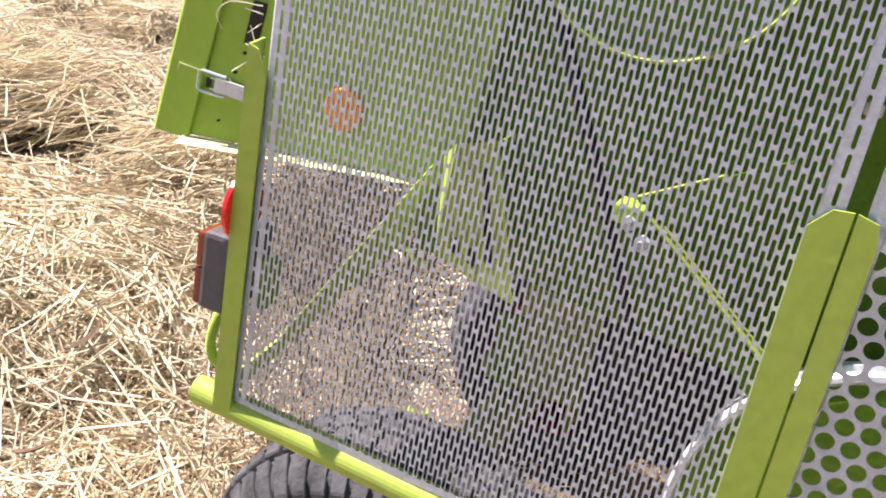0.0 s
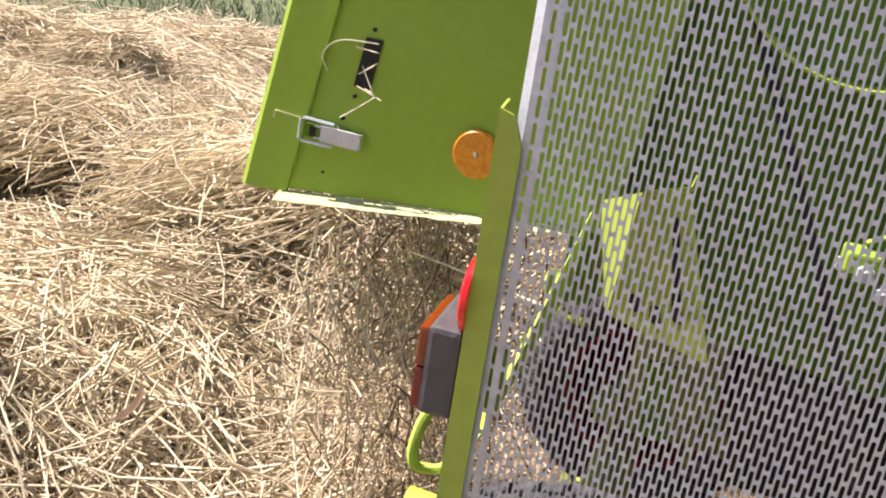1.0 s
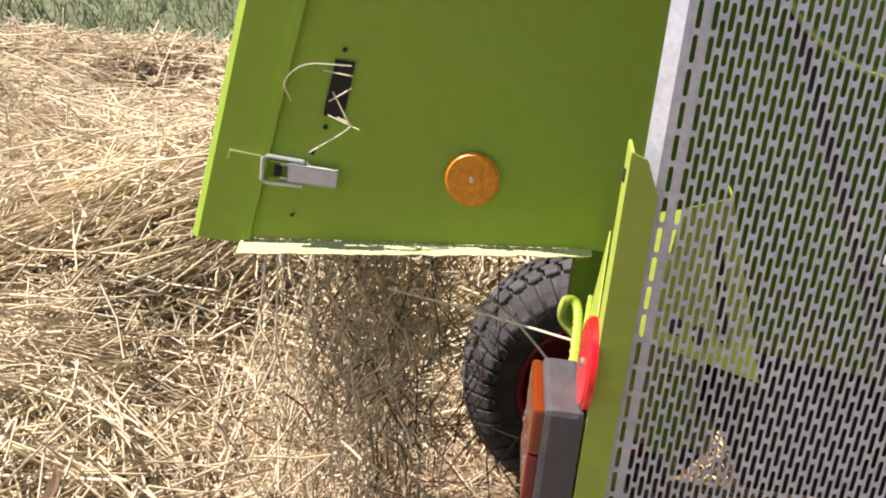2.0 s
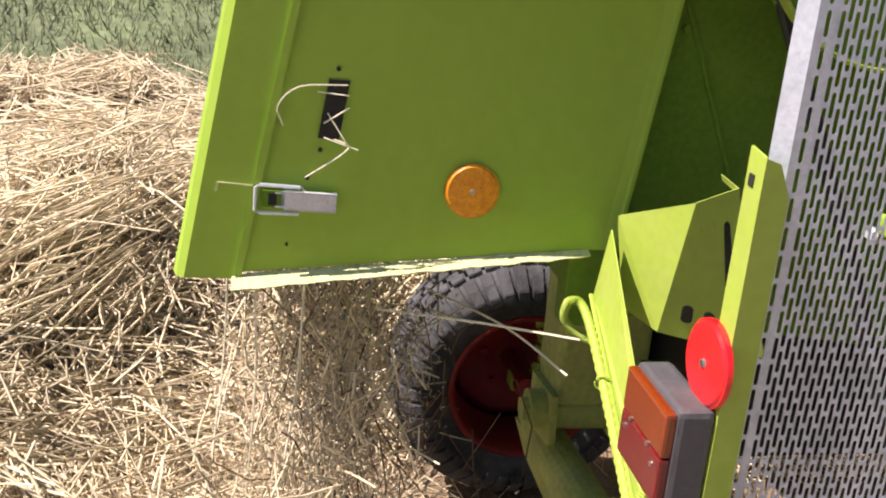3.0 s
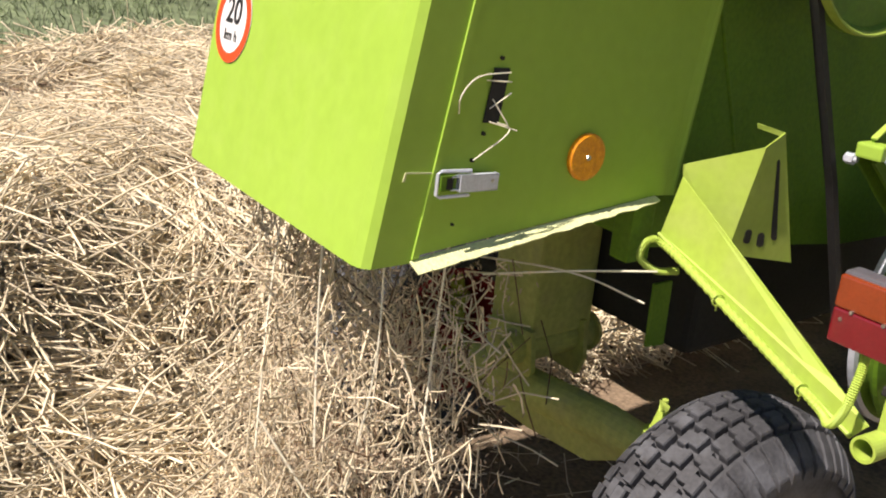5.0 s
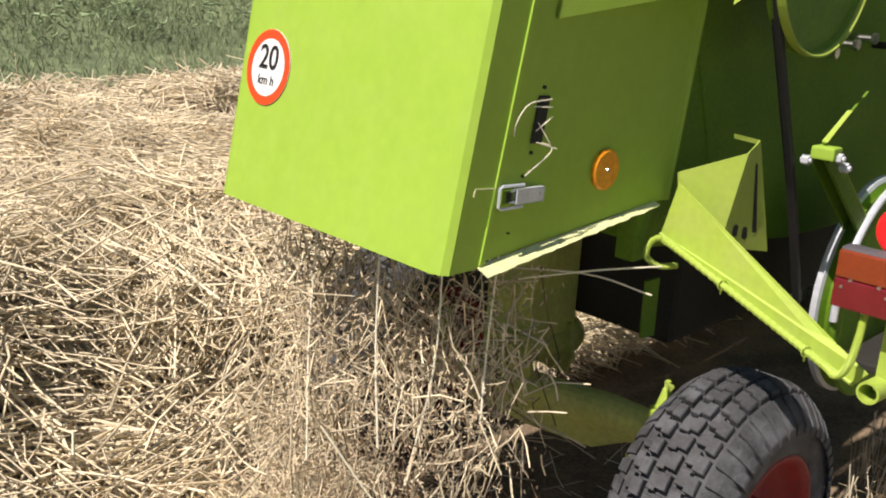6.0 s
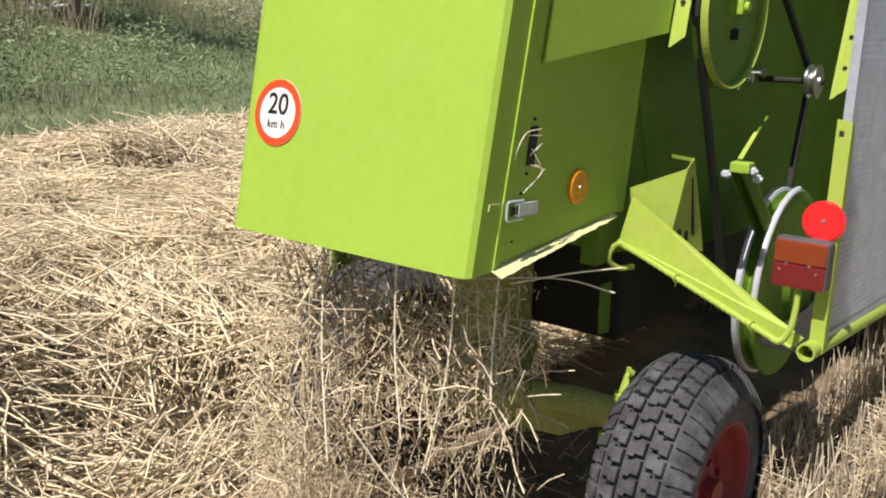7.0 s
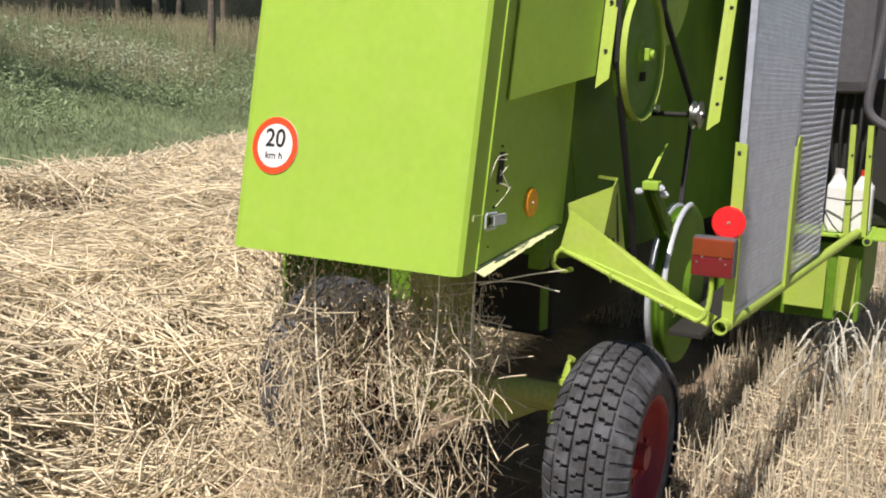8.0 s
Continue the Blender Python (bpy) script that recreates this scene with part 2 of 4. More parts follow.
def ground_height(x, y):
    x, y = np.asarray(x, float), np.asarray(y, float)
    swath = np.clip((-1.35 - x - .35 * (N3(y * 1.1 + 5, y * 0 + 2) - .5)) / 0.75, 0, 1) * np.clip((y + 9) / 3, 0, 1)
    q = np.clip((N1(x * 0.8 + 2, y * 0.62) - 0.3) / 0.3, 0, 1)
    q2 = np.clip((N2(x * 1.9, y * 1.6) - 0.3) / 0.35, 0, 1)
    mound = 0.36 * q * q * (3 - 2 * q) + 0.19 * q2 * q2 * (3 - 2 * q2) + 0.05 * N3(x * 5, y * 5)
    mound = 1.28 * mound - 0.16
    behind = np.clip((-0.2 - y) / 0.7, 0, 1) * np.clip((1.0 - x) / 1.0, 0, 1)
    low = 0.05 * N2(x * 2.2, y * 2.2) + 0.02 * N3(x * 6, y * 6)
    k = np.clip(np.maximum(swath, 0.45 * behind), 0, 1)
    v = np.clip(verge(x, y), 0, 100)
    bank = 0.02 * v + 0.20 * np.clip(v - 1.5, 0, 10) * np.clip(.74 + .021 * y, .6, 1.5) + 0.1 * N2(x * .5, y * .5) * np.clip(v, 0, 1)
    return GROUND + low * (1 - k) + mound * k * np.clip(.35 - verge(x, y) / 5, .0, 1) + bank


def ground_sheet():
    xs = np.concatenate([np.linspace(-400, -45, 10), np.linspace(-40, -14, 40), np.linspace(-13.5, 5, 220), np.linspace(6, 400, 24)])
    ys = np.concatenate([np.linspace(-400, -40, 10), np.linspace(-35, -9, 20), np.linspace(-8.5, 13, 220), np.linspace(14, 60, 40), np.linspace(70, 400, 10)])
    gx, gy = np.meshgrid(xs, ys, indexing="ij")
    gz = ground_height(gx, gy)
    v = np.stack([gx, gy, gz], -1).reshape(-1, 3)
    a, b = len(xs), len(ys)
    i = (np.arange(a - 1)[:, None] * b + np.arange(b - 1)[None, :]).reshape(-1)
    f = np.stack([i, i + b, i + b + 1, i + 1], -1)
    me = bpy.data.meshes.new("ground")
    me.from_pydata(v.tolist(), [], f.tolist())
    me.materials.append(SOIL)
    me.materials.append(GRASS)
    mid = v[f].mean(1)
    green = (verge(mid[:, 0], mid[:, 1]) > 0.2).astype(np.int32)
    me.polygons.foreach_set("material_index", green)
    me.polygons.foreach_set("use_smooth", np.ones(len(f), bool))
    return tagged(new("ground", me), "field soil under loose straw with a grassy bank beyond", "ground", kind="structure")


def stalks(name, base, way, length, radius, mat, bend=0.0, sides=3, segs=2, taper=1.0):
    """Many thin stalks in one mesh: base points, unit directions, lengths and radii as arrays."""
    n = len(base)
    r = np.random.default_rng(n)
    up = np.where(np.abs(way[:, 2:3]) > 0.9, [[1.0, 0, 0]], [[0, 0, 1.0]])
    a = np.cross(way, up)
    a /= np.linalg.norm(a, axis=1, keepdims=True)
    b = np.cross(a, way)
    side = np.cos(r.random(n) * 6.28)[:, None] * a + np.sin(r.random(n) * 6.28)[:, None] * b
    bend = bend * (r.random(n)[:, None] - 0.3) * length[:, None]
    ang = np.arange(sides) * 2 * np.pi / sides
    verts = np.empty((n, segs + 1, sides, 3), np.float32)
    for s in range(segs + 1):
        t = s / segs
        c = base + way * (length * t)[:, None] + side * bend * (4 * t * (1 - t))
        rr = radius * (1 + (taper - 1) * t)
        for j, w in enumerate(ang):
            verts[:, s, j] = c + rr[:, None] * (np.cos(w) * a + np.sin(w) * b)
    per = (segs + 1) * sides
    quad = np.array([[s * sides + j, s * sides + (j + 1) % sides, (s + 1) * sides + (j + 1) % sides, (s + 1) * sides + j]
                     for s in range(segs) for j in range(sides)])
    faces = (np.arange(n)[:, None, None] * per + quad[None]).reshape(-1, 4)
    me = bpy.data.meshes.new(name)
    me.vertices.add(n * per)
    me.vertices.foreach_set("co", verts.reshape(-1))
    me.loops.add(faces.size)
    me.loops.foreach_set("vertex_index", faces.reshape(-1).astype(np.int32))
    me.polygons.add(len(faces))
    me.polygons.foreach_set("loop_start", np.arange(0, faces.size, 4, dtype=np.int32))
    me.update(calc_edges=True)
    me.materials.append(mat)
    return new(name, me)


def lying(n, x0, x1, y0, y1, keep, lo, hi, rad, lift, tilt):
    x, y = rng.uniform(x0, x1, n), rng.uniform(y0, y1, n)
    k = keep(x, y)
    x, y = x[k], y[k]
    n = len(x)
    a = (N3(x * .8 + 9, y * .8) * 2.2 + rng.random(n) * 2.6) * np.pi
    length = rng.uniform(lo, hi, n)
    dx, dy = np.cos(a), np.sin(a)
    z0 = ground_height(x - dx * length / 2, y - dy * length / 2)
    z1 = ground_height(x + dx * length / 2, y + dy * length / 2)
    dz = (z1 - z0) / length + rng.normal(0, tilt, n)
    way = np.stack([dx, dy, dz], 1)
    way /= np.linalg.norm(way, axis=1, keepdims=True)
    zc = ground_height(x, y) + lift * rng.random(n) ** 1.5
    base = np.stack([x, y, zc], 1) - way * (length / 2)[:, None]
    return base, way, length, np.full(n, rad) * rng.uniform(.7, 1.3, n)


ground_sheet()
under = lambda x, y: (x > -1.15) & (x < .55) & (y > .15)
heaped = lambda x, y: (rng.random(len(x)) < (0.36 + 2.4 * np.clip(ground_height(x, y) - GROUND - .02, -.08, 1)) * np.clip(2.1 * N2(x * 3.1 + 3, y * 3.1) + .15, .68, 1.2))
near = lying(112000, -5.5, 1.3, -4.5, 4.5, lambda x, y: ~under(x, y) & ~((x > .3) & (y > .9)) & heaped(x, y), .10, .40, .0035, .14, .34)
tagged(stalks("loose_straw", *near, STRAW, bend=.12), "loose golden wheat straw lying in tangled heaps", "straw", kind="stuff")
far = lying(95000, -13.5, -3.5, -9, 15, lambda x, y: (verge(x, y) < .4) & ((x < -5.5) | (y > 4.5) | (y < -4.5)) & heaped(x, y), .18, .60, .0062, .20, .36)
tagged(stalks("straw_swath", *far, STRAW, bend=.12, segs=1), "swath of cut straw reaching to the grass", "straw", kind="stuff")

wide = lying(34000, -16, 9, -13, 17, lambda x, y: (verge(x, y) < .3) & ((x > 1.2) | (y < -4.3) | (y > 9) | (x < -12)) & ~((x > .3) & (x < 3.1) & (y > .6) & (y < 9.4)), .2, .5, .0055, .08, .2)
tagged(stalks("scattered_straw", *wide, STRAW, bend=.1, segs=1), "straw scattered over the rest of the field", "straw", kind="stuff")
bits = lying(165000, -3.2, 1.0, -2.8, 1.9, lambda x, y: ~under(x, y) & (rng.random(len(x)) < np.exp(-((x + 1.1) ** 2 + (y + .1) ** 2) / 3.2)), .015, .09, .0016, .09, .5)
tagged(stalks("chopped_straw", *bits, STRAW, segs=1), "fine chopped straw and chaff on the ground", "chaff", kind="stuff")


# sheaves: bundles of straw lying the same way over the hollows
def sheaves(name, m, each, x0, x1, y0, y1, keep, rad, lo, hi, label):
    cx, cy = rng.uniform(x0, x1, m), rng.uniform(y0, y1, m)
    k = keep(cx, cy)
    cx, cy = cx[k], cy[k]
    m = len(cx)
    ang, size = rng.random(m) * 6.28, rng.uniform(.06, .17, m)
    i = np.repeat(np.arange(m), each)
    n = len(i)
    x, y = cx[i] + rng.normal(0, 1, n) * size[i], cy[i] + rng.normal(0, 1, n) * size[i]
    a = ang[i] + rng.normal(0, .30, n)
    length = rng.uniform(lo, hi, n)
    slope = rng.uniform(-.35, .35, m)[i] + rng.normal(0, .13, n)
    way = np.stack([np.cos(a), np.sin(a), slope], 1)
    way /= np.linalg.norm(way, axis=1, keepdims=True)
    z = np.maximum(ground_height(x, y), ground_height(cx, cy)[i]) + .03 + rng.random(n) * size[i] * 1.5
    base = np.stack([x, y, z], 1) - way * (length / 2)[:, None]
    tagged(stalks(name, base, way, length, rad * rng.uniform(.7, 1.3, n), STRAW, bend=.14), label, "straw", kind="stuff")


sheaves("straw_bundles", 1250, 24, -5.5, -.9, -4.2, 4.4, lambda x, y: ~under(x, y), .0036, .16, .46, "bundles of long straw heaped on the swath")
sheaves("far_straw_bundles", 1400, 17, -12.5, -4.5, -8, 14, lambda x, y: (verge(x, y) < .1), .0058, .25, .6, "bundles of long straw along the far swath")



# thick mat of straw hanging over the edge of the swath
def overhang(m, each):
    cy = rng.uniform(-3.2, 4.2, m)
    cx = -1.72 + .35 * (N1(cy * 1.3 + 4, cy * 0 + 1) - .5) + rng.normal(0, .14, m)
    keep = N2(cy * 1.7, cy * 0 + 6) > .36
    cx, cy = cx[keep], cy[keep]
    m = len(cx)
    turn, lift = rng.normal(-.5, .45, m), rng.uniform(.08, .20, m)
    i = np.repeat(np.arange(m), each)
    n = len(i)
    x, y = cx[i] + rng.normal(0, .10, n), cy[i] + rng.normal(0, .12, n)
    a = turn[i] + rng.normal(0, .35, n)
    way = np.stack([np.cos(a), np.sin(a), -.22 + rng.normal(0, .14, n)], 1)
    way /= np.linalg.norm(way, axis=1, keepdims=True)
    length = rng.uniform(.2, .52, n)
    z = ground_height(cx - .35, cy)[i] + lift[i] * rng.random(n)
    base = np.stack([x, y, z], 1) - way * (length * .7)[:, None]
    tagged(stalks("swath_edge", base, way, length, .0036 * rng.uniform(.7, 1.3, n), STRAW, bend=.16), "mat of straw hanging over the edge of the swath", "straw", kind="stuff")


overhang(330, 19)

# ---------------- combine harvester ----------------
combine = thing("combine_harvester", (-.37, .75, GROUND), "lime-green combine harvester driving over straw, rear end", "combine")
LEAN = 0.19                     # the tail leans forward with height
W_HOOD, TOP = 0.75, 2.25


def rear_y(z):
    return LEAN * (z - .95) - .018


def seam_y(z):
    return .078 + .2 * (z - .955)


def crease_y(z):
    return .658 + .13 * (z - 1.0)


# rear door of the hood: rear sheet with rounded corners
C = .030
bm = bmesh.new()
for z0, z1 in ((.95, TOP),):
    prof = [(0, seam_y), (0, lambda z: rear_y(z) + C * .6), (-C * .35, lambda z: rear_y(z) + C * .2), (-C, rear_y), (-W_HOOD + C, rear_y), (-W_HOOD + C * .35, lambda z: rear_y(z) + C * .2),
            (-W_HOOD, lambda z: rear_y(z) + C * .6), (-W_HOOD, seam_y)]
    low = [bm.verts.new((x, f(z0), z0)) for x, f in prof]
    high = [bm.verts.new((x, f(z1), z1)) for x, f in prof]
    for i in range(len(prof) - 1):
        bm.faces.new((low[i], low[i + 1], high[i + 1], high[i]))
bmesh.ops.recalc_face_normals(bm, faces=bm.faces[:])
bmesh.ops.solidify(bm, geom=bm.faces[:], thickness=.002)
door = part("rear_door", bm, PAINT, combine, "bright lime-green sheet-metal rear door")

# side sheets of the hood, behind the door seam
for side, sx in (("r", 0.0), ("l", -W_HOOD)):
    bm = bmesh.new()
    out = -0.006 if side == "r" else .006
    s = sx + out
    pts = [(s, seam_y(.955) - .01, .957), (s, crease_y(1.007) - .06, 1.003), (s, crease_y(TOP) - .06, TOP), (s, seam_y(TOP) - .01, TOP)]
    plate(bm, pts, (-.002, 0, 0))
    sheet = part("hood_side", bm, PAINT, combine)
    if side == "r":
        hood_side = sheet
bm = bmesh.new()
plate(bm, [(0.004, seam_y(.957) - .006, .957), (0.004, seam_y(TOP) - .006, TOP), (.004, seam_y(TOP) + .006, TOP), (.004, seam_y(.957) + .006, .957)], (-.006, 0, 0))
part("seam_flange", bm, PAINT, hood_side)
# turned-out lip along the lower edge, ragged with packed straw
bm = bmesh.new()
steps = 40
up_, dn_ = [], []
for i in range(steps + 1):
    t = i / steps
    y, z = .07 + .55 * t, .957 + .05 * t
    wob = .004 * noise.noise((y * 30, 0, 0)) + .003 * noise.noise((y * 90, 3, 0))
    wide = .017 * (1 - t) + .009 + wob
    up_.append(bm.verts.new((-.004, y, z - .002)))
    dn_.append(bm.verts.new((wide * .9 + .005, y, z - .004 - wide * .42)))
for i in range(steps):
    bm.faces.new((up_[i], up_[i + 1], dn_[i + 1], dn_[i]))
bmesh.ops.recalc_face_normals(bm, faces=bm.faces[:])
bmesh.ops.solidify(bm, geom=bm.faces[:], thickness=.002)
part("bottom_lip", bm, CAKED, hood_side, "dusty turned-out bottom lip")
# front flange of the hood side
bm = bmesh.new()
section = ((-.006, -.062), (-.005, -.04), (-.003, -.018), (.001, -.004), (.004, .0), (.004, .006), (-.034, .010))
rows = [[bm.verts.new((x, crease_y(z) + dy, z)) for x, dy in section] for z in (1.004, 1.2, 1.4, 1.8, TOP)]
for r0, r1 in zip(rows, rows[1:]):
    for j in range(len(section) - 1):
        bm.faces.new((r0[j], r0[j + 1], r1[j + 1], r1[j]))
bmesh.ops.recalc_face_normals(bm, faces=bm.faces[:])
bmesh.ops.solidify(bm, geom=bm.faces[:], thickness=.0015)
part("hood_flange", bm, PAINT, combine)
# roof of the hood and inner floor
bm = bmesh.new()
box(bm, (-W_HOOD, .2, TOP - .01), (0, 3.9, TOP), .003)
part("hood_roof", bm, PAINT, combine)

# toggle latch
def toggle_latch():
    y0, z0, x = .108, 1.078, .0
    bm = bmesh.new()
    m = Matrix.Translation((x, y0, z0)) @ Matrix.Rotation(-.035, 4, "X")
    box(bm, (.001, .020, -.011), (.005, .05, .011), .001, m)
    latch = part("toggle_latch", bm, ZINC, hood_side, "galvanised toggle latch")
    bm = bmesh.new()
    plate(bm, [m @ Vector(p) for p in ((.012, .038, -.013), (.012, .112, -.013), (.012, .112, .013), (.012, .038, .013))], (.003, 0, 0))
    box(bm, (.006, .038, .012), (.015, .112, .014), 0, m)
    box(bm, (.006, .038, -.014), (.015, .112, -.012), 0, m)
    box(bm, (.004, .110, -.014), (.015, .113, .014), 0, m)
    part("lever", bm, ZINC, latch)
    bm = bmesh.new()
    loop = [(.010, .06, .02), (.010, .003, .021), (.010, -.004, .017), (.010, -.004, -.017), (.010, .003, -.021), (.010, .06, -.02)]
    sweep(bm, [m @ Vector(p) for p in loop], .0029, 6)
    part("wire_bail", bm, ZINC, latch)
    bm = bmesh.new()
    plate(bm, [m @ Vector(p) for p in ((.004, .006, -.012), (.004, .034, -.012), (.004, .034, .012), (.004, .006, .012))], (.005, 0, 0))
    part("hook", bm, PAINT_SHADE, latch)
    bm = bmesh.new()
    for z in (-.012, .009):
        box(bm, (.003, .024, z), (.011, .046, z + .003), .001, m)
    part("hook_cheek", bm, ZINC, latch)
    bm = bmesh.new()
    box(bm, (.009, .015, -.009), (.0105, .027, .009), 0, m)
    part("gap", bm, HOLLOW, latch)
    bm = bmesh.new()
    rod(bm, m @ Vector((.0145, .100, .003)), m @ Vector((.0165, .100, .003)), .003, 8)
    part("rivet", bm, STEEL, latch)
    bm = bmesh.new()
    plate(bm, [(.001, .05, 1.10), (.001, .10, 1.096), (.001, .10, 1.094), (.001, .052, 1.098), (.001, .050, 1.086), (.001, .046, 1.086)], (.002, 0, 0))
    part("keeper", bm, CAKED, latch)


toggle_latch()
# slotted opening with its rivets
bm = bmesh.new()
plate(bm, [(-.0045, .192, 1.168), (-.0045, .222, 1.165), (-.0045, .236, 1.252), (-.0045, .206, 1.253)], (.0025, 0, 0))
part("slot_opening", bm, HOLLOW, hood_side, "dark slot with straw caught in it")
for y, z in ((.219, 1.268), (.196, 1.150), (.178, 1.108), (.150, 1.004)):
    bm = bmesh.new()
    rod(bm, (-.006, y, z), (-.001, y, z), .0034 if z > 1.1 else .0022, 8)
    part("rivet", bm, HOLLOW, hood_side)
# straws hooked in the slot
bm = bmesh.new()
for path in (((.0, .142, 1.185), (.012, .135, 1.215), (.012, .165, 1.243), (.006, .232, 1.247)), ((0, .19, 1.235), (.006, .235, 1.232)), ((.0, .2, 1.19), (.008, .235, 1.215)),
             ((.003, .175, 1.11), (.014, .222, 1.145), (.01, .236, 1.16), (.004, .215, 1.168)), ((.003, .2, 1.17), (.012, .25, 1.155)), ((.0, .205, 1.205), (.01, .232, 1.165)),
             ((.002, .17, 1.095), (.008, .2, 1.062), (.012, .21, 1.075))):
    sweep(bm, bezier(path, 4), .0012, 5)
tagged(part("caught_straw", bm, PALE_STRAW), "bent dry straws caught in the hood slot", "straw", kind="stuff")


# round reflectors
def reflector(name, c, axis, r, mat, label, parent):
    axis = Vector(axis).normalized()
    bm = bmesh.new()
    rod(bm, Vector(c), Vector(c) + axis * .006, r, 40)
    rod(bm, Vector(c) + axis * .006, Vector(c) + axis * .009, r * .97, 40, r * .9)
    ob = part(name, bm, mat, parent, label)
    bm = bmesh.new()
    rod(bm, Vector(c) + axis * .008, Vector(c) + axis * .0115, .0055, 10, .004)
    part("screw", bm, STEEL, ob)
    return ob


reflector("side_reflector", (-.005, .425, 1.095), (1, 0, 0), .042, ORANGE, "round orange reflector", hood_side)

# speed sign
def speed_sign():
    zc, xc = 1.243, -.627
    nrm = Vector((0, -1, LEAN)).normalized()
    upv = Vector((0, LEAN, 1)).normalized()
    c = Vector((xc, rear_y(zc), zc)) + nrm * .001
    m = Matrix.Translation(c) @ Matrix(((1, 0, 0), (0, upv.y, nrm.y), (0, upv.z, nrm.z))).to_4x4()
    def flat(r0, r1, d, mat, name, parent, label=""):
        bm = bmesh.new()
        n = 56
        ring = lambda r, h: [bm.verts.new(m @ Vector((r * math.cos(2 * math.pi * j / n), r * math.sin(2 * math.pi * j / n), h))) for j in range(n)]
        if r0 == 0:
            a, b = ring(r1, 0), ring(r1, d)
            bm.faces.new(b)
            for j in range(n):
                bm.faces.new((a[j], a[(j + 1) % n], b[(j + 1) % n], b[j]))
        else:
            a, b = ring(r0, d), ring(r1, d)
            for j in range(n):
                bm.faces.new((a[j], b[j], b[(j + 1) % n], a[(j + 1) % n]))
        return part(name, bm, mat, parent, label)
    sign = flat(0, .0815, .0012, WHITE, "speed_sign", door, "round white sign with a red ring reading 20 km h")
    flat(.062, .081, .0022, RING, "red_ring", sign)
    for text, size, dy in (("20", .072, .006), ("km h", .031, -.034)):
        cu = bpy.data.curves.new("text", "FONT")
        cu.body, cu.size, cu.align_x, cu.extrude, cu.offset = text, size, "CENTER", .0006, .0008 if size > .05 else .0001
        tmp = bpy.data.objects.new("text", cu)
        me = bpy.data.meshes.new_from_object(tmp)
        me.transform(m @ Matrix.Translation((0, dy - size * .12, .0022)))
        bpy.data.objects.remove(tmp)
        me.materials.clear()
        me.materials.append(BLACK)
        ob = new("lettering", me)
        ob.parent = sign


speed_sign()

# body wall forward of the hood
WX = -.035
# The wall's shade is put into its darker green.
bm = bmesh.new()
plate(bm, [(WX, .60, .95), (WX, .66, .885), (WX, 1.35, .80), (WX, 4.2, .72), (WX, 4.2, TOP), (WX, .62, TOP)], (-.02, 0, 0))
part("body_side", bm, PAINT_SHADE, combine, "dusty green body sheet with shade in its paint colour")
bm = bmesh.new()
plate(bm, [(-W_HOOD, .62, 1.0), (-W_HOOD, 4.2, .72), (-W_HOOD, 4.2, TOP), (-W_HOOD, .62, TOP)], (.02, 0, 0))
part("body_side", bm, PAINT_SHADE, combine)
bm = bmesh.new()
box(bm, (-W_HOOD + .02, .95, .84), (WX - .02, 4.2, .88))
part("body_floor", bm, PAINT_SHADE, combine)
# The sieve box is coloured near-black to stand for the underbody shade.
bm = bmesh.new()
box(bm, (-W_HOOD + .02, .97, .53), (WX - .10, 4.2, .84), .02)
part("sieve_box", bm, HOLLOW, combine, "sieve box coloured black for the shade under the body")
for x in (WX - .004,):
    for k, (y, z) in enumerate(((.70, 1.02), (.70, 1.18), (.74, 1.35), (.80, 1.55))):
        bm = bmesh.new()
        rod(bm, (x, y, z), (x + .012, y, z), .006, 6)
        part("bolt", bm, PAINT_SHADE, combine)
bm = bmesh.new()
sweep(bm, [(-.036, .690, 1.50), (-.034, .744, 1.374), (-.034, .844, 1.141), (-.036, .90, 1.0)], .0045, 8)
part("stiffener_bead", bm, PAINT_SHADE, combine)

# sheet and boxes added on the far side to block sun and sky light
bm = bmesh.new()
box(bm, (-1.30, .9, .45), (-1.285, 4.2, TOP), .002)
box(bm, (-1.285, 3.3, .10), (-W_HOOD - .02, 4.2, .49), .02)
box(bm, (-1.0, 1.25, .50), (-W_HOOD - .01, 4.2, .84), .02)
part("far_light_blocker", bm, PAINT_SHADE, combine)

# guard panel on the upper side of the hood
bm = bmesh.new()
plate(bm, [(.003, .235, 1.389), (.072, .70, 1.462), (.072, .86, TOP), (.003, .40, TOP)], (-.004, 0, 0))
plate(bm, [(.002, .236, 1.389), (.071, .699, 1.462), (-.004, .699, 1.462), (-.004, .236, 1.389)], (0, 0, .003))
guard = part("upper_guard", bm, PAINT, combine, "proud green guard sheet on the hood")
bm = bmesh.new()
plate(bm, [(.074, .70, 1.425), (.116, .70, 1.455), (.116, .865, TOP), (.074, .865, TOP)], (0, .003, 0))
strip = part("guard_flange", bm, FADED, guard, "sunlit angle strip with bolts")
for t in (.12, .3, .5):
    bm = bmesh.new()
    y, z = .70 + .165 * t, 1.44 + .81 * t
    rod(bm, (.095, y - .006, z), (.095, y + .001, z), .006, 8)
    part("bolt", bm, HOLLOW, strip)
bm = bmesh.new()
rod(bm, (-.008, .62, 1.62), (-.002, .62, 1.62), .02, 6)
part("cover_plate", bm, PAINT, guard)

# tapered arm carrying the side guard, with its returned edge
bm = bmesh.new()
plate(bm, [(.040, .637, 1.052), (.014, .632, .934), (.498, .570, .770), (.520, .566, .800), (.445, .588, .830)], (.0008, .0018, .0))
arm = part("guard_arm", bm, FADED, combine, "tapered lime-green support arm")
bm = bmesh.new()
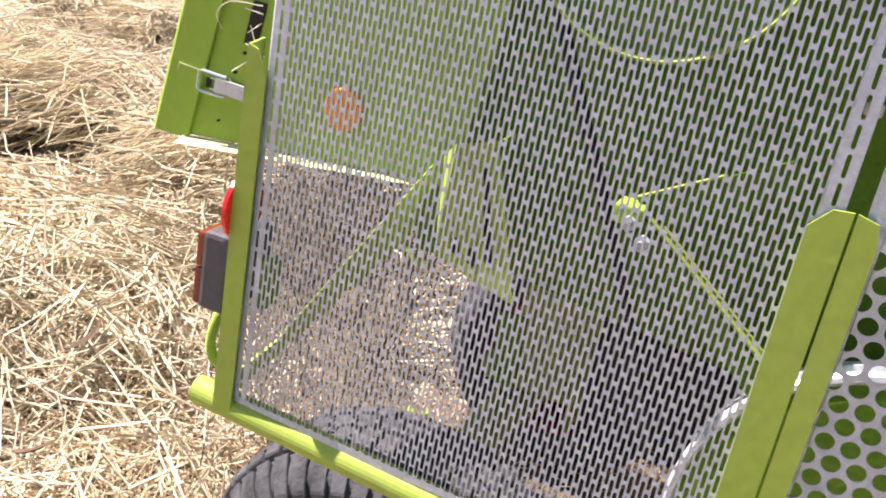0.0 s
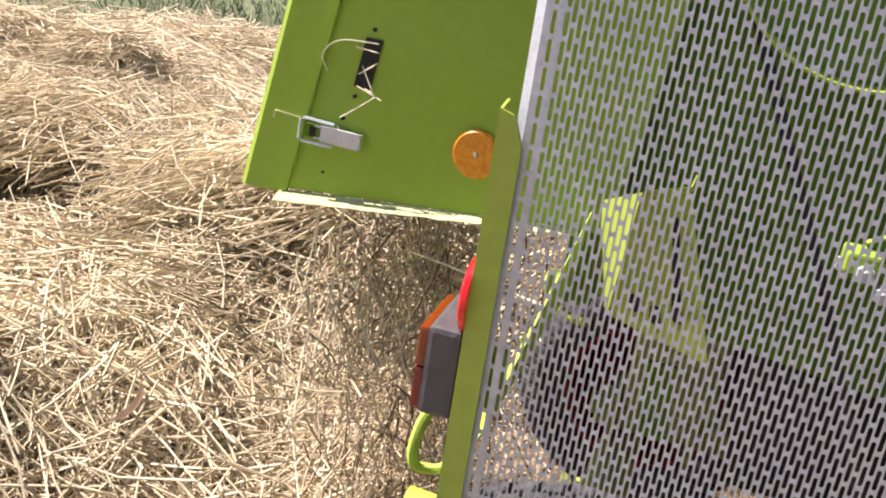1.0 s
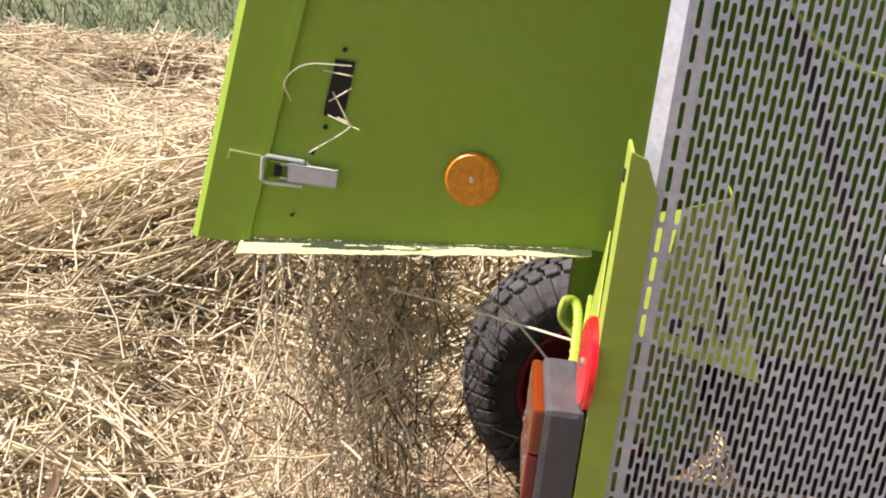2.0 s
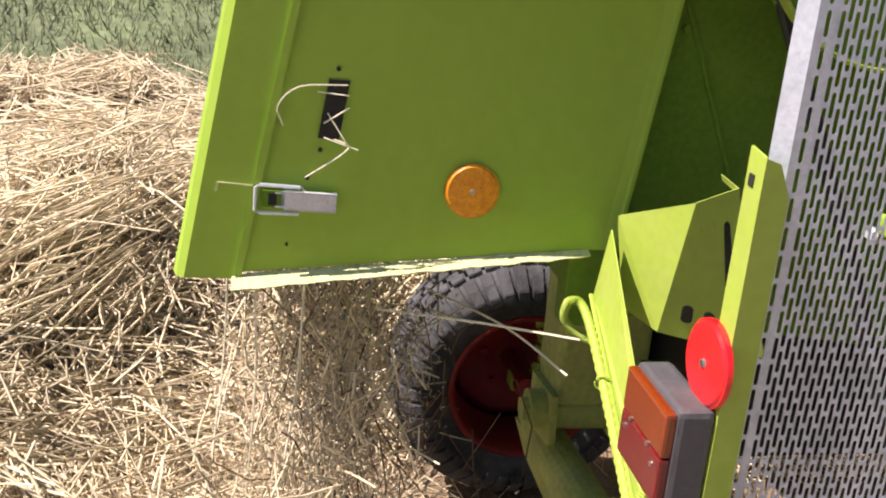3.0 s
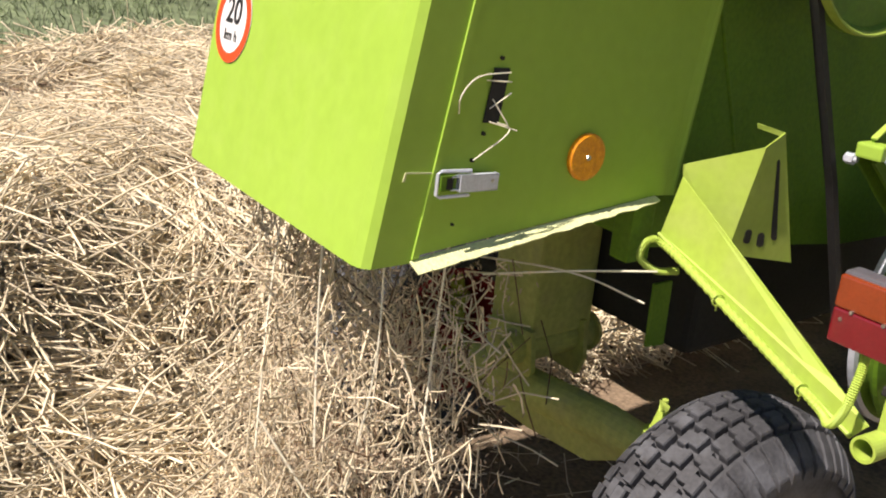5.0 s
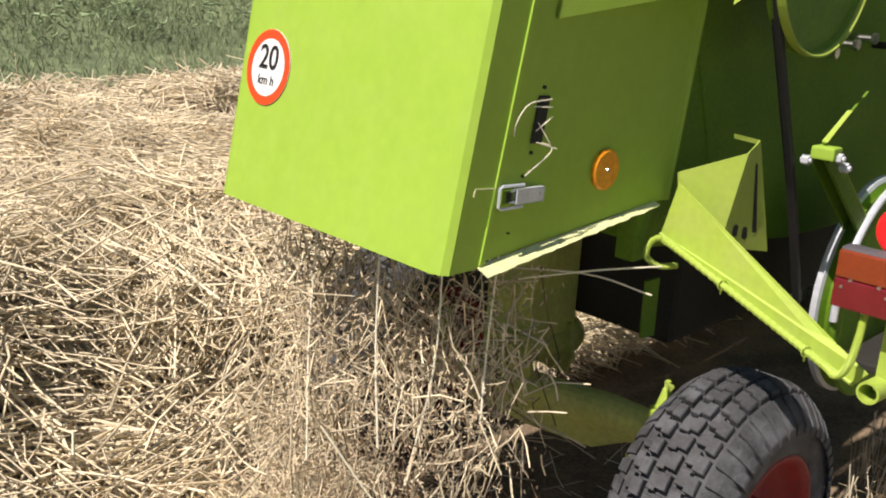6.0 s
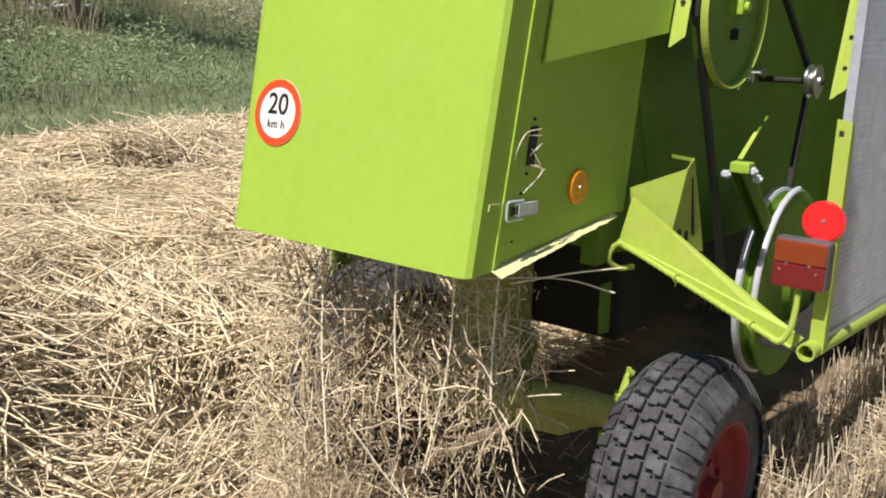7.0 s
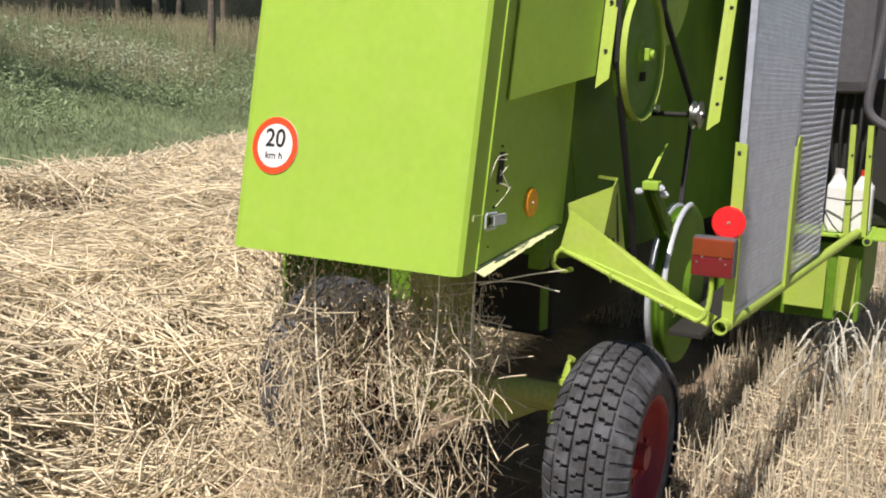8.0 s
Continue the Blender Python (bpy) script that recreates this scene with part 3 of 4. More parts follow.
sweep(bm, [(.014, .628, .934), (.256, .597, .852), (.498, .566, .770)], .004, 6)
part("rolled_edge", bm, FADED, arm)
# ribbed conduit along the arm
path = bezier([(.045, .665, .862), (.022, .625, .862), (.010, .590, .890), (.024, .592, .928), (.06, .608, .920), (.26, .590, .849), (.43, .566, .792), (.478, .530, .792), (.500, .522, .825), (.505, .530, .875), (.500, .548, .915)], 26)
bm = bmesh.new()
sweep(bm, path, [.0062 + .0017 * (i % 2) for i in range(len(path))], 8)
conduit = part("conduit", bm, FADED, arm, "ribbed cable conduit painted over")
for i in (122, 150):
    p = path[i]
    bm = bmesh.new()
    sweep(bm, [p + Vector((.004 * math.cos(a), .011 * math.cos(a), .011 * math.sin(a))) for a in (k * math.pi / 6 for k in range(12))], .0016, 5, closed=True)
    rod(bm, p + Vector((0, -.002, -.009)), p + Vector((-.003, .002, -.021)), .002, 6)
    part("clip", bm, FADED, arm)

# bent bracket beside the hood
bm = bmesh.new()
A0, A1, B0, B1, T0, T1 = (.024, .650, 1.070), (.040, .672, .925), (.149, .714, 1.128), (.120, .700, .918), (.138, .779, 1.148), (.151, .864, .888)
plate(bm, [A0, A1, B1, B0], (-.002, .003, 0))
GRID = 8
rows = [[bm.verts.new(Vector(B0).lerp(Vector(T0), i / GRID).lerp(Vector(B1).lerp(Vector(T1), i / GRID), j / GRID) + Vector((dx, dy, 0))) for i in range(GRID + 1) for j in range(GRID + 1)]
        for dx, dy in ((0, 0), (-.003, .001))]
for i in range(GRID):
    for j in range(GRID):
        a, b, c, d = i * 9 + j, i * 9 + j + 1, i * 9 + j + 10, i * 9 + j + 9
        bm.faces.new([rows[0][k] for k in (a, b, c, d)])
        bm.faces.new([rows[1][k] for k in (d, c, b, a)])
for k in range(GRID):
    for a, b in ((k, k + 1), (72 + k, 73 + k), (9 * k, 9 * k + 9), (9 * k + 8, 9 * k + 17)):
        bm.faces.new((rows[0][a], rows[0][b], rows[1][b], rows[1][a]))
bmesh.ops.recalc_face_normals(bm, faces=bm.faces[:])
plate(bm, [T0, (.071, .783, 1.152), (.071, .787, 1.142), (.136, .782, 1.138)], (0, .002, 0))
bracket = part("bracket", bm, FADED, combine, "bent green bracket plate with slots")


def on_bracket(u, w):
    p = Vector(B0).lerp(Vector(T0), u).lerp(Vector(B1).lerp(Vector(T1), u), w)
    return p + Vector((.0009, -.0003, 0))


# Slots are near-black plates laid on the sheet, with their darkness as colour.
for u, w0, w1, du in ((.70, .20, .80, .055), (.24, .78, .85, .06), (.47, .80, .87, .06)):
    bm = bmesh.new()
    ring = [on_bracket(u + du * math.cos(a), (w0 if math.sin(a) < 0 else w1) + .03 * math.sin(a)) for a in [2 * math.pi * k / 16 + .2 for k in range(16)]]
    plate(bm, ring, (-.003, 0, 0))
    part("slot", bm, HOLLOW, bracket)

# drive: big pulley, idler, tensioner, belts
PX, PY, PZ, PR = .135, .965, 1.535, .214
bm = bmesh.new()
lathe(bm, (PX, PY, PZ), [(-.05, 0), (-.05, .05), (-.032, .06), (-.032, PR - .03), (-.03, PR), (-.02, PR), (-.016, PR - .02), (-.010, PR - .02), (-.006, PR), (.004, PR), (.004, PR - .012), (-.004, PR - .016), (-.006, .06), (.004, .05), (.004, 0)], 72)
pulley = part("belt_pulley", bm, PULLEY, combine, "large green belt pulley")
# The rim takes a lighter green than the face to show its sunlit band.
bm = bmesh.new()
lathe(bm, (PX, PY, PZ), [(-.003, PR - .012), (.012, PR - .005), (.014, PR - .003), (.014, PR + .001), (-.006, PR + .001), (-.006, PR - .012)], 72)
part("pulley_rim", bm, FADED, pulley, "pulley rim in lighter green for its sunlit band")
bm = bmesh.new()
box(bm, (PX, PY - .02, PZ - .02), (PX + .028, PY + .02, PZ + .02), .004)
rod(bm, (PX - .12, PY, PZ), (PX + .04, PY, PZ), .014, 12)
part("hub", bm, PAINT, pulley)
bm = bmesh.new()
sweep(bm, [(PX - .001, PY + .01, PZ - .055), (PX - .001, PY + .01, PZ - .085)], .013, 8)
part("lightening_slot", bm, HOLLOW, pulley)
IX, IY, IZ, IR = .16, 1.70, 1.325, .055
bm = bmesh.new()
lathe(bm, (IX, IY, IZ), [(-.03, 0), (-.03, IR), (-.022, IR), (-.016, IR - .014), (-.008, IR - .014), (-.002, IR), (.004, IR), (.004, .02), (.012, .018), (.012, 0)], 36)
idler = part("idler_pulley", bm, STEEL, combine, "small steel idler pulley")
bm = bmesh.new()
rod(bm, (WX, IY, IZ), (IX + .02, IY, IZ), .010, 10)
part("axle_bolt", bm, HOLLOW, idler)
for y in (1.30, 1.42, 1.53):
    bm = bmesh.new()
    rod(bm, (WX, y, 1.33 + .02 * math.sin(y * 9)), (.03, y, 1.33 + .02 * math.sin(y * 9)), .008, 8)
    rod(bm, (.03, y, 1.33 + .02 * math.sin(y * 9)), (.042, y, 1.33 + .02 * math.sin(y * 9)), .015, 6)
    part("stud", bm, STEEL, combine)
DX, DY, DZ, DR = .195, 1.50, .68, .31
BX = .118


def belt(points, name="drive_belt"):
    bm = bmesh.new()
    for a, b in zip(points, points[1:]):
        a, b = Vector(a), Vector(b)
        d = (b - a).normalized()
        s = Vector((0, -d.z, d.y)) * .008
        plate(bm, [a - s + Vector((-.009, 0, 0)), b - s + Vector((-.009, 0, 0)), b + s + Vector((-.009, 0, 0)), a + s + Vector((-.009, 0, 0))], (.018, 0, 0))
    part(name, bm, BELT, combine, "black rubber V-belt")


belt([(BX, PY - PR, PZ + .25), (BX, PY - PR + .004, PZ - .03), (BX, 1.00, 1.02), (BX, 1.14, .70)])
belt([(BX, PY + PR + .02, PZ + .25), (BX, PY + PR + .06, PZ + .16), (BX, IY + .03, IZ + .04), (BX, IY + .045, IZ - .01), (BX, IY - .01, 1.08), (BX, IY - .07, .80)])
# tensioner arm
bm = bmesh.new()
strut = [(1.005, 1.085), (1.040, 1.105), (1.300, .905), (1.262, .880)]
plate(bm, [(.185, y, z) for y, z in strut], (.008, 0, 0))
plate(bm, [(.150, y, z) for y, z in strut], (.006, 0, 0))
tens = part("tensioner_arm", bm, PAINT_SHADE, combine, "green tensioner arm with a bolt")
bm = bmesh.new()
box(bm, (.152, .995, 1.092), (.208, 1.040, 1.122), .005)
part("block", bm, PAINT, tens)
for x0, x1, y, z in ((.132, .150, 1.005, 1.085), (.206, .224, 1.048, 1.075), (.206, .218, 1.022, 1.098)):
    bm = bmesh.new()
    rod(bm, (x0, y, z), (x1, y, z), .012, 6)
    rod(bm, (x0 - .004, y, z), (x1 + .006, y, z), .006, 8)
    part("bolt", bm, ZINC, tens)
bm = bmesh.new()
plate(bm, [(.166, y, z) for y, z in ((1.020, 1.128), (1.215, 1.238), (1.240, 1.205), (1.225, 1.180), (1.040, 1.082))], (.006, 0, 0))
link = part("link_plate", bm, PAINT_SHADE, tens)
# Paler strip over the part of the link edge that catches sun.
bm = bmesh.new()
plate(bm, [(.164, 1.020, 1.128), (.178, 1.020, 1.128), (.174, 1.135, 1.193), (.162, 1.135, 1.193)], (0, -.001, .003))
part("flange", bm, FADED, tens, "lighter strip painted in for the sunlit edge of the link")
# Paler strip added along the arm to widen its sunlit top edge.
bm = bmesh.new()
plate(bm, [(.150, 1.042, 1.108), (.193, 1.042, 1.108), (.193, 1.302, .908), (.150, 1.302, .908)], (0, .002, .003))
part("flange", bm, FADED, tens, "lighter strip painted in for the sunlit edge of the arm")
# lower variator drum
# The drum's green is darkened for the shade of the drive bay.
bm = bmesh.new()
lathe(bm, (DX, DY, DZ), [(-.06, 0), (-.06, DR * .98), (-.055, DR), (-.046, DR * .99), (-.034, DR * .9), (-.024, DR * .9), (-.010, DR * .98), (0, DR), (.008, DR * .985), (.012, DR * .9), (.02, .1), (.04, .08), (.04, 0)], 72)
drum = part("variator_drum", bm, PAINT_SHADE, combine, "dusty green variator drum with shade in its paint colour")
bm = bmesh.new()
lathe(bm, (DX, DY, DZ), [(-.062, DR * .96), (-.062, DR + .002), (-.046, DR + .002), (-.042, DR * .97)], 72)
part("drum_rim", bm, ZINC, drum, "worn bright steel rims")
bm = bmesh.new()
sweep(bm, [(DX + .002, DY + (DR + .001) * math.cos(math.radians(a)), DZ + (DR + .001) * math.sin(math.radians(a))) for a in range(88, 186, 4)], .010, 8)
part("worn_edge", bm, ZINC, drum, "edge worn to bright steel")
# narrow near-black tray below the drives, added to throw shade on the ground
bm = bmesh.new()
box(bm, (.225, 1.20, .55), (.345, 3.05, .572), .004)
part("shade_tray", bm, HOLLOW, combine, "added black tray that shades the ground below the drives")
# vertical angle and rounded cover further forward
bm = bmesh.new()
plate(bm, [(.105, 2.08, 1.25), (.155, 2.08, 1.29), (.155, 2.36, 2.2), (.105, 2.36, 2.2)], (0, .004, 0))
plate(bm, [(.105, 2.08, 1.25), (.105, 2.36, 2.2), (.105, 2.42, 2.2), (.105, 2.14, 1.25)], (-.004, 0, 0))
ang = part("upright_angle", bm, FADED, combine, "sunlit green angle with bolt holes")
for t in (.1, .22, .55, .7):
    bm = bmesh.new()
    y, z = 2.08 + .28 * t, 1.27 + .93 * t
    rod(bm, (.135, y - .004, z), (.135, y + .002, z), .009, 8)
    part("bolt_hole", bm, HOLLOW, ang)
bm = bmesh.new()
lathe(bm, (.02, 1.62, 1.95), [(0, 0), (0, .36), (-.05, .37), (-.055, 0)], 48)
part("round_cover", bm, PAINT, combine, "rounded green cover plate")
bm = bmesh.new()
lathe(bm, (.2, 2.75, 1.75), [(-.04, 0), (-.04, .2), (0, .2), (.004, .18), (.004, 0)], 48)
part("belt_pulley", bm, PAINT, combine)

# ---------------- perforated side guard ----------------
P0 = Vector((.553, .602, 0))
PD = Vector((.0600, .9982, 0))
PN = Vector((.9982, -.0600, 0))


def at_panel(s, z, d=0.0):
    p = P0 + PD * s + PN * d
    return (p.x, p.y, z)


S1 = .673
v, f = screen_sheet(.62511, 1.36, .00665, .0282, capsule(.00225, .0096), "col", lambda s, z, d: at_panel(s + .020, z + .80, d), .0012)
side_guard = part("slotted_screen", (v, f), GALV, combine, "galvanised screen with upright slots")
bm = bmesh.new()
plate(bm, [at_panel(0, .79), at_panel(S1, .79), at_panel(S1, .801), at_panel(0, .801)], tuple(-PN * .0012))
part("screen_border", bm, GALV, side_guard)


for s0, wide in ((0, .0205), (.6432, .0240)):
    v, f = screen_sheet(wide + .0001, 1.36, wide, .0282, capsule(.0022, .0096), "", lambda s, z, d: at_panel(s + s0, z + .80, d), .0012)
    part("dashed_edge", (v, f), GALV, side_guard, "screen edge with long slots")
bm = bmesh.new()
e0, e1 = Vector(at_panel(0, .79)), Vector(at_panel(0, TOP))
d = Vector((-.016, -.012, 0))
plate(bm, [e0, e1, e1 + d, e0 + d], (-.0008, .0012, 0))
part("screen_flange", bm, GALV, side_guard, "bright edge flange of the screen")
v, f = screen_sheet(.576, 1.36, .0250, .0216, round_hole(.0097), "row", lambda s, z, d: at_panel(s + .695, z + .80, d), .0015)
part("round_hole_screen", (v, f), GALV, combine, "galvanised screen with round holes")
bm = bmesh.new()
for s0, s1, z0, z1 in ((.687, .7070, .79, TOP), (1.272, 1.302, .79, TOP), (.699, 1.277, .79, .802)):
    plate(bm, [at_panel(s0, z0, -.002), at_panel(s1, z0, -.002), at_panel(s1, z1, -.002), at_panel(s0, z1, -.002)], tuple(-PN * .0015))
part("screen_border", bm, GALV, combine)
# posts and bottom tube
bm = bmesh.new()
x, y = P0.x + .006, P0.y - .024
plate(bm, [(x - .029, y, .77), (x, y, .77), (x, y, 1.287), (x - .029, y, 1.292)], (0, -.003, 0))
plate(bm, [(x, y - .003, .77), (x, y + .026, .77), (x, y + .026, 1.250), (x, y + .012, 1.282), (x, y - .003, 1.287)], (.003, 0, 0))
post = part("guard_post", bm, FADED, combine, "lime-green angle post")
for z in (1.262, 1.105):
    bm = bmesh.new()
    box(bm, (x - .022, y - .0045, z - .006), (x - .012, y - .0025, z + .006), .001)
    part("bolt_hole", bm, HOLLOW, post)
for s0 in (.639, .679):
    bm = bmesh.new()
    e = .037 if s0 < .66 else .025
    if s0 < .66:
        pts = [(s0, .77), (s0 + e, .77), (s0 + e, 1.283), (s0 + .018, 1.281), (s0, 1.26)]
    else:
        pts = [(s0, .77), (s0 + e, .77), (s0 + e, 1.255), (s0 + .020, 1.278), (s0, 1.283)]
    plate(bm, [at_panel(a, b, .006) for a, b in pts], tuple(PN * .004))
    plate(bm, [at_panel(s0 if s0 < .66 else s0 + e - .003, .77, .006), at_panel(s0 + .003 if s0 < .66 else s0 + e, .77, .006), at_panel(s0 + .003 if s0 < .66 else s0 + e, 1.25, .006), at_panel(s0 if s0 < .66 else s0 + e - .003, 1.25, .006)], tuple(-PN * .03))
    part("guard_post", bm, FADED, combine)
bm = bmesh.new()
a, b = Vector(at_panel(-.07, .778, -.012)), Vector(at_panel(2.38, .735, -.012))
n = 24
rings = []
for p, r in ((a, .0165), (a, .021), (b, .021), (b, .0165)):
    rings.append([bm.verts.new(p + r * (math.cos(2 * math.pi * j / n) * PN + math.sin(2 * math.pi * j / n) * Vector((0, 0, 1)))) for j in range(n)])
for q in range(4):
    r0, r1 = rings[q], rings[(q + 1) % 4]
    for j in range(n):
        bm.faces.new((r0[j], r0[(j + 1) % n], r1[(j + 1) % n], r1[j]))
part("bottom_tube", bm, FADED, combine, "lime-green tube with an open end")

# tail lamp and red reflector
bm = bmesh.new()
box(bm, (.443, .534, .918), (.561, .574, 1.030), .007)
lamp = part("tail_lamp", bm, GREY, combine, "grey tail lamp with amber and red lens")
bm = bmesh.new()
box(bm, (.446, .523, .976), (.558, .536, 1.026), .004)
part("amber_lens", bm, AMBER, lamp, "amber indicator lens")
bm = bmesh.new()
box(bm, (.446, .523, .921), (.558, .536, .975), .004)
part("red_lens", bm, RED_LENS, lamp, "red tail lens")
for x, z in ((.47, .975), (.52, .975), (.456, .96), (.535, .96)):
    bm = bmesh.new()
    rod(bm, (x + .005, .521, z), (x + .005, .525, z), .003, 8)
    part("screw", bm, STEEL, lamp)
bm = bmesh.new()
box(bm, (.495, .602, .93), (.53, .62, 1.0), .002)
part("mount", bm, PAINT, lamp)
reflector("rear_reflector", (.530, .575, 1.069), (0, -1, 0), .046, RED_REFL, "round red reflector", combine)

# ---------------- axle, pivot and steered wheels ----------------
bm = bmesh.new()
box(bm, (-.60, .745, .49), (-.43, .945, 1.0), .010)
pedestal = part("axle_pedestal", bm, DUSTY, combine, "dusty green axle pedestal")
bm = bmesh.new()
rod(bm, (-.47, .690, .462), (-.47, .965, .462), .046, 24)
rod(bm, (-.47, .965, .462), (-.47, .985, .462), .058, 24, .050)
rod(bm, (-.47, .675, .462), (-.47, .692, .462), .030, 6)
part("pivot_tube", bm, DUSTY, pedestal)
for y in (.728, .905):
    bm = bmesh.new()
    plate(bm, [(-.585, y, .50), (-.585, y, .40), (-.54, y, .365), (-.42, y, .365), (-.40, y, .42), (-.415, y, .52)], (0, .014, 0))
    part("pivot_cheek", bm, DUSTY, pedestal)
bm = bmesh.new()
plate(bm, [(-.10, .785, .61), (-.10, .84, .605), (-.10, .835, .76), (-.10, .78, .76)], (-.008, 0, 0))
part("hanger_strip", bm, PAINT_SHADE, pedestal)
bm = bmesh.new()
box(bm, (-.60, .62, .90), (-.06, .72, 1.0), .006)
box(bm, (-.08, .60, .86), (-.03, .66, 1.02), .004)
part("cross_member", bm, PAINT_SHADE, pedestal)
AY, AZ, AR = .755, .255, .363
rs_t = random.Random(2)
bm = bmesh.new()
sweep(bm, [(-.73, .785, .322), (-.62, .770, .335), (-.40, .757, .362), (-.15, .752, .396), (.04, .748, .404)], [.030, .046, .050, .050, .046], 20)
plate(bm, [(x, .735, z) for x, z in ((-.72, .30), (-.60, .262), (-.40, .262), (-.18, .288), (-.08, .345), (.0, .372), (-.40, .35))], (0, .02, 0))
axle = part("steering_axle", bm, DUSTY, combine, "dusty green steering axle beam")
for x, y, z in ((.035, .71, .27), (-.895, .858, .205)):
    bm = bmesh.new()
    rod(bm, (x, y, z), (x, y, z + .23), .024, 14)
    rod(bm, (x, y, z + .23), (x, y, z + .275), .022, 12, .010)
    rod(bm, (x, y, z + .275), (x, y, z + .295), .007, 8)
    rod(bm, (x, y, z + .20), (x, y, z + .22), .036, 14)
    rod(bm, (x, y, z + .03), (x, y, z + .06), .036, 14)
    box(bm, (x - .03, y - .10, z + .09), (x + .03, y, z + .13), .006)
    for k in range(9 if x < 0 else 3):
        a = rs_t.uniform(-2.6, -.6)
        p = Vector((x + .026 * math.cos(a), y + .026 * math.sin(a), z + rs_t.uniform(.05, .30)))
        sweep(bm, [p, p + Vector((rs_t.uniform(-.01, .02), -.008, .008)), p + Vector((rs_t.uniform(-.01, .03), -.012, -.004))], [.010, .012, .005], 7)
    part("kingpin", bm, FADED, axle, "sunlit lime-green steering kingpin")


def wheel(xo, side, AY, AZ):
    """A steered wheel; xo is its outer face, side +1 on the right."""
    w = .25
    c = (xo, AY, AZ)
    S = -side
    prof = [(.06, .20), (.01, .205), (.0, .22), (-.004 + .004, .27), (.006, .305), (.022, .322), (.045, .337), (w / 2, .347), (w - .045, .337), (w - .022, .322), (w - .006, .305), (w, .27), (w, .22), (w - .01, .205), (w - .06, .20)]
    bm = bmesh.new()
    lathe(bm, c, [(S * a, r) for a, r in prof], 72)
    hub = part("wheel", bm, RUBBER, combine, "black tyre with block tread", smooth=True)
    # tread blocks
    verts, faces = [], []
    count = 46
    pitch = 2 * math.pi / count
    rows_of = ((-.012, .040, .0), (.049, .094, .52), (.103, .147, .04), (.156, .201, .55), (.210, .262, .02))
    for k in range(count):
        for row, (a0, a1, off) in enumerate(rows_of):
            shoulder = row in (0, 4)
            wear = rs_t.uniform(-.0016, .0004)
            mid = (a0 + a1) / 2 + rs_t.uniform(-.003, .003)
            # each block is stepped: its two halves are set off along the tread
            for half, (h0, h1) in enumerate(((a0, mid), (mid, a1))):
                step = 0 if shoulder else (.10 if (half + row) % 2 else -.06)
                t0 = (k + off + .05 + step) * pitch
                t1 = t0 + (.74 if shoulder else .78) * pitch
                base = len(verts)
                for rr, ins in ((-.022, 0), (-.003, .0006), (.0, .0026)):
                    for aa, tt in ((h0 + ins * (half == 0), t0 + ins * 2), (h1 - ins * (half == 1), t0 + ins * 2), (h1 - ins * (half == 1), t1 - ins * 2), (h0 + ins * (half == 0), t1 - ins * 2)):
                        edge = min(aa, w - aa)
                        R = AR + rr + wear - max(.085 - edge, 0) ** 2 * 8 + rs_t.uniform(-.0007, .0007)
                        verts.append((c[0] + S * aa, c[1] + R * math.cos(tt), c[2] + R * math.sin(tt)))
                faces += [(base + 8, base + 9, base + 10, base + 11)]
                faces += [(base + q + j, base + q + (j + 1) % 4, base + q + 4 + (j + 1) % 4, base + q + 4 + j) for q in (0, 4) for j in range(4)]
    part("tread", (verts, faces), RUBBER, hub)
    bm = bmesh.new()
    lathe(bm, c, [(S * .012, .212), (S * .004, .206), (S * .006, .196), (S * .03, .188), (S * .06, .176), (S * .075, .15), (S * .07, .10), (S * .05, .07), (S * .045, 0)], 56)
    lathe(bm, c, [(S * (w - .010), .214), (S * (w + .002), .208), (S * (w - .006), .196), (S * (w - .05), .188), (S * .08, .178)], 56)
    rim = part("rim", bm, RIM, hub, "red painted steel rim", smooth=True)
    for k in range(5):
        a = 2 * math.pi * k / 5 + .3
        bm = bmesh.new()
        rod(bm, (c[0] + S * .07, c[1] + .085 * math.cos(a), c[2] + .085 * math.sin(a)), (c[0] + S * .04, c[1] + .085 * math.cos(a), c[2] + .085 * math.sin(a)), .011, 6)
        part("nut", bm, RIM, hub)
    bm = bmesh.new()
    rod(bm, (c[0] + S * .05, c[1], c[2]), (c[0] + S * .015, c[1], c[2]), .045, 16, .04)
    rod(bm, (c[0] + S * .25, c[1], c[2]), (c[0] + S * .05, c[1], c[2]), .03, 12)
    part("hub", bm, RIM, hub)


wheel(.315, 1, .755, .255)
wheel(-1.08, -1, .79, .32)

# unseen roof over the drives, ahead of the pulleys, added to shade the ground
bm = bmesh.new()
box(bm, (.0, 2.25, TOP - .03), (.50, 4.2, TOP - .01), .004)
part("shade_roof", bm, PAINT, combine)

# ---------------- front of the guard: frame, skirt and canisters ----------------
for x0, x1 in ((.36, .555), (.605, .70)):
    bm = bmesh.new()
    box(bm, (x0, 3.0, .315), (x1, 3.006, .60), .002)
    part("skirt", bm, FADED, combine, "lime-green lower skirt sheet")
bm = bmesh.new()
box(bm, (-.03, 3.06, .25), (.72, 4.2, .66), .01)
part("lower_housing", bm, PAINT_SHADE, combine)
bm = bmesh.new()
box(bm, (.30, 2.98, .70), (.85, 3.9, .715), .003)
deck = part("deck", bm, PAINT, combine)
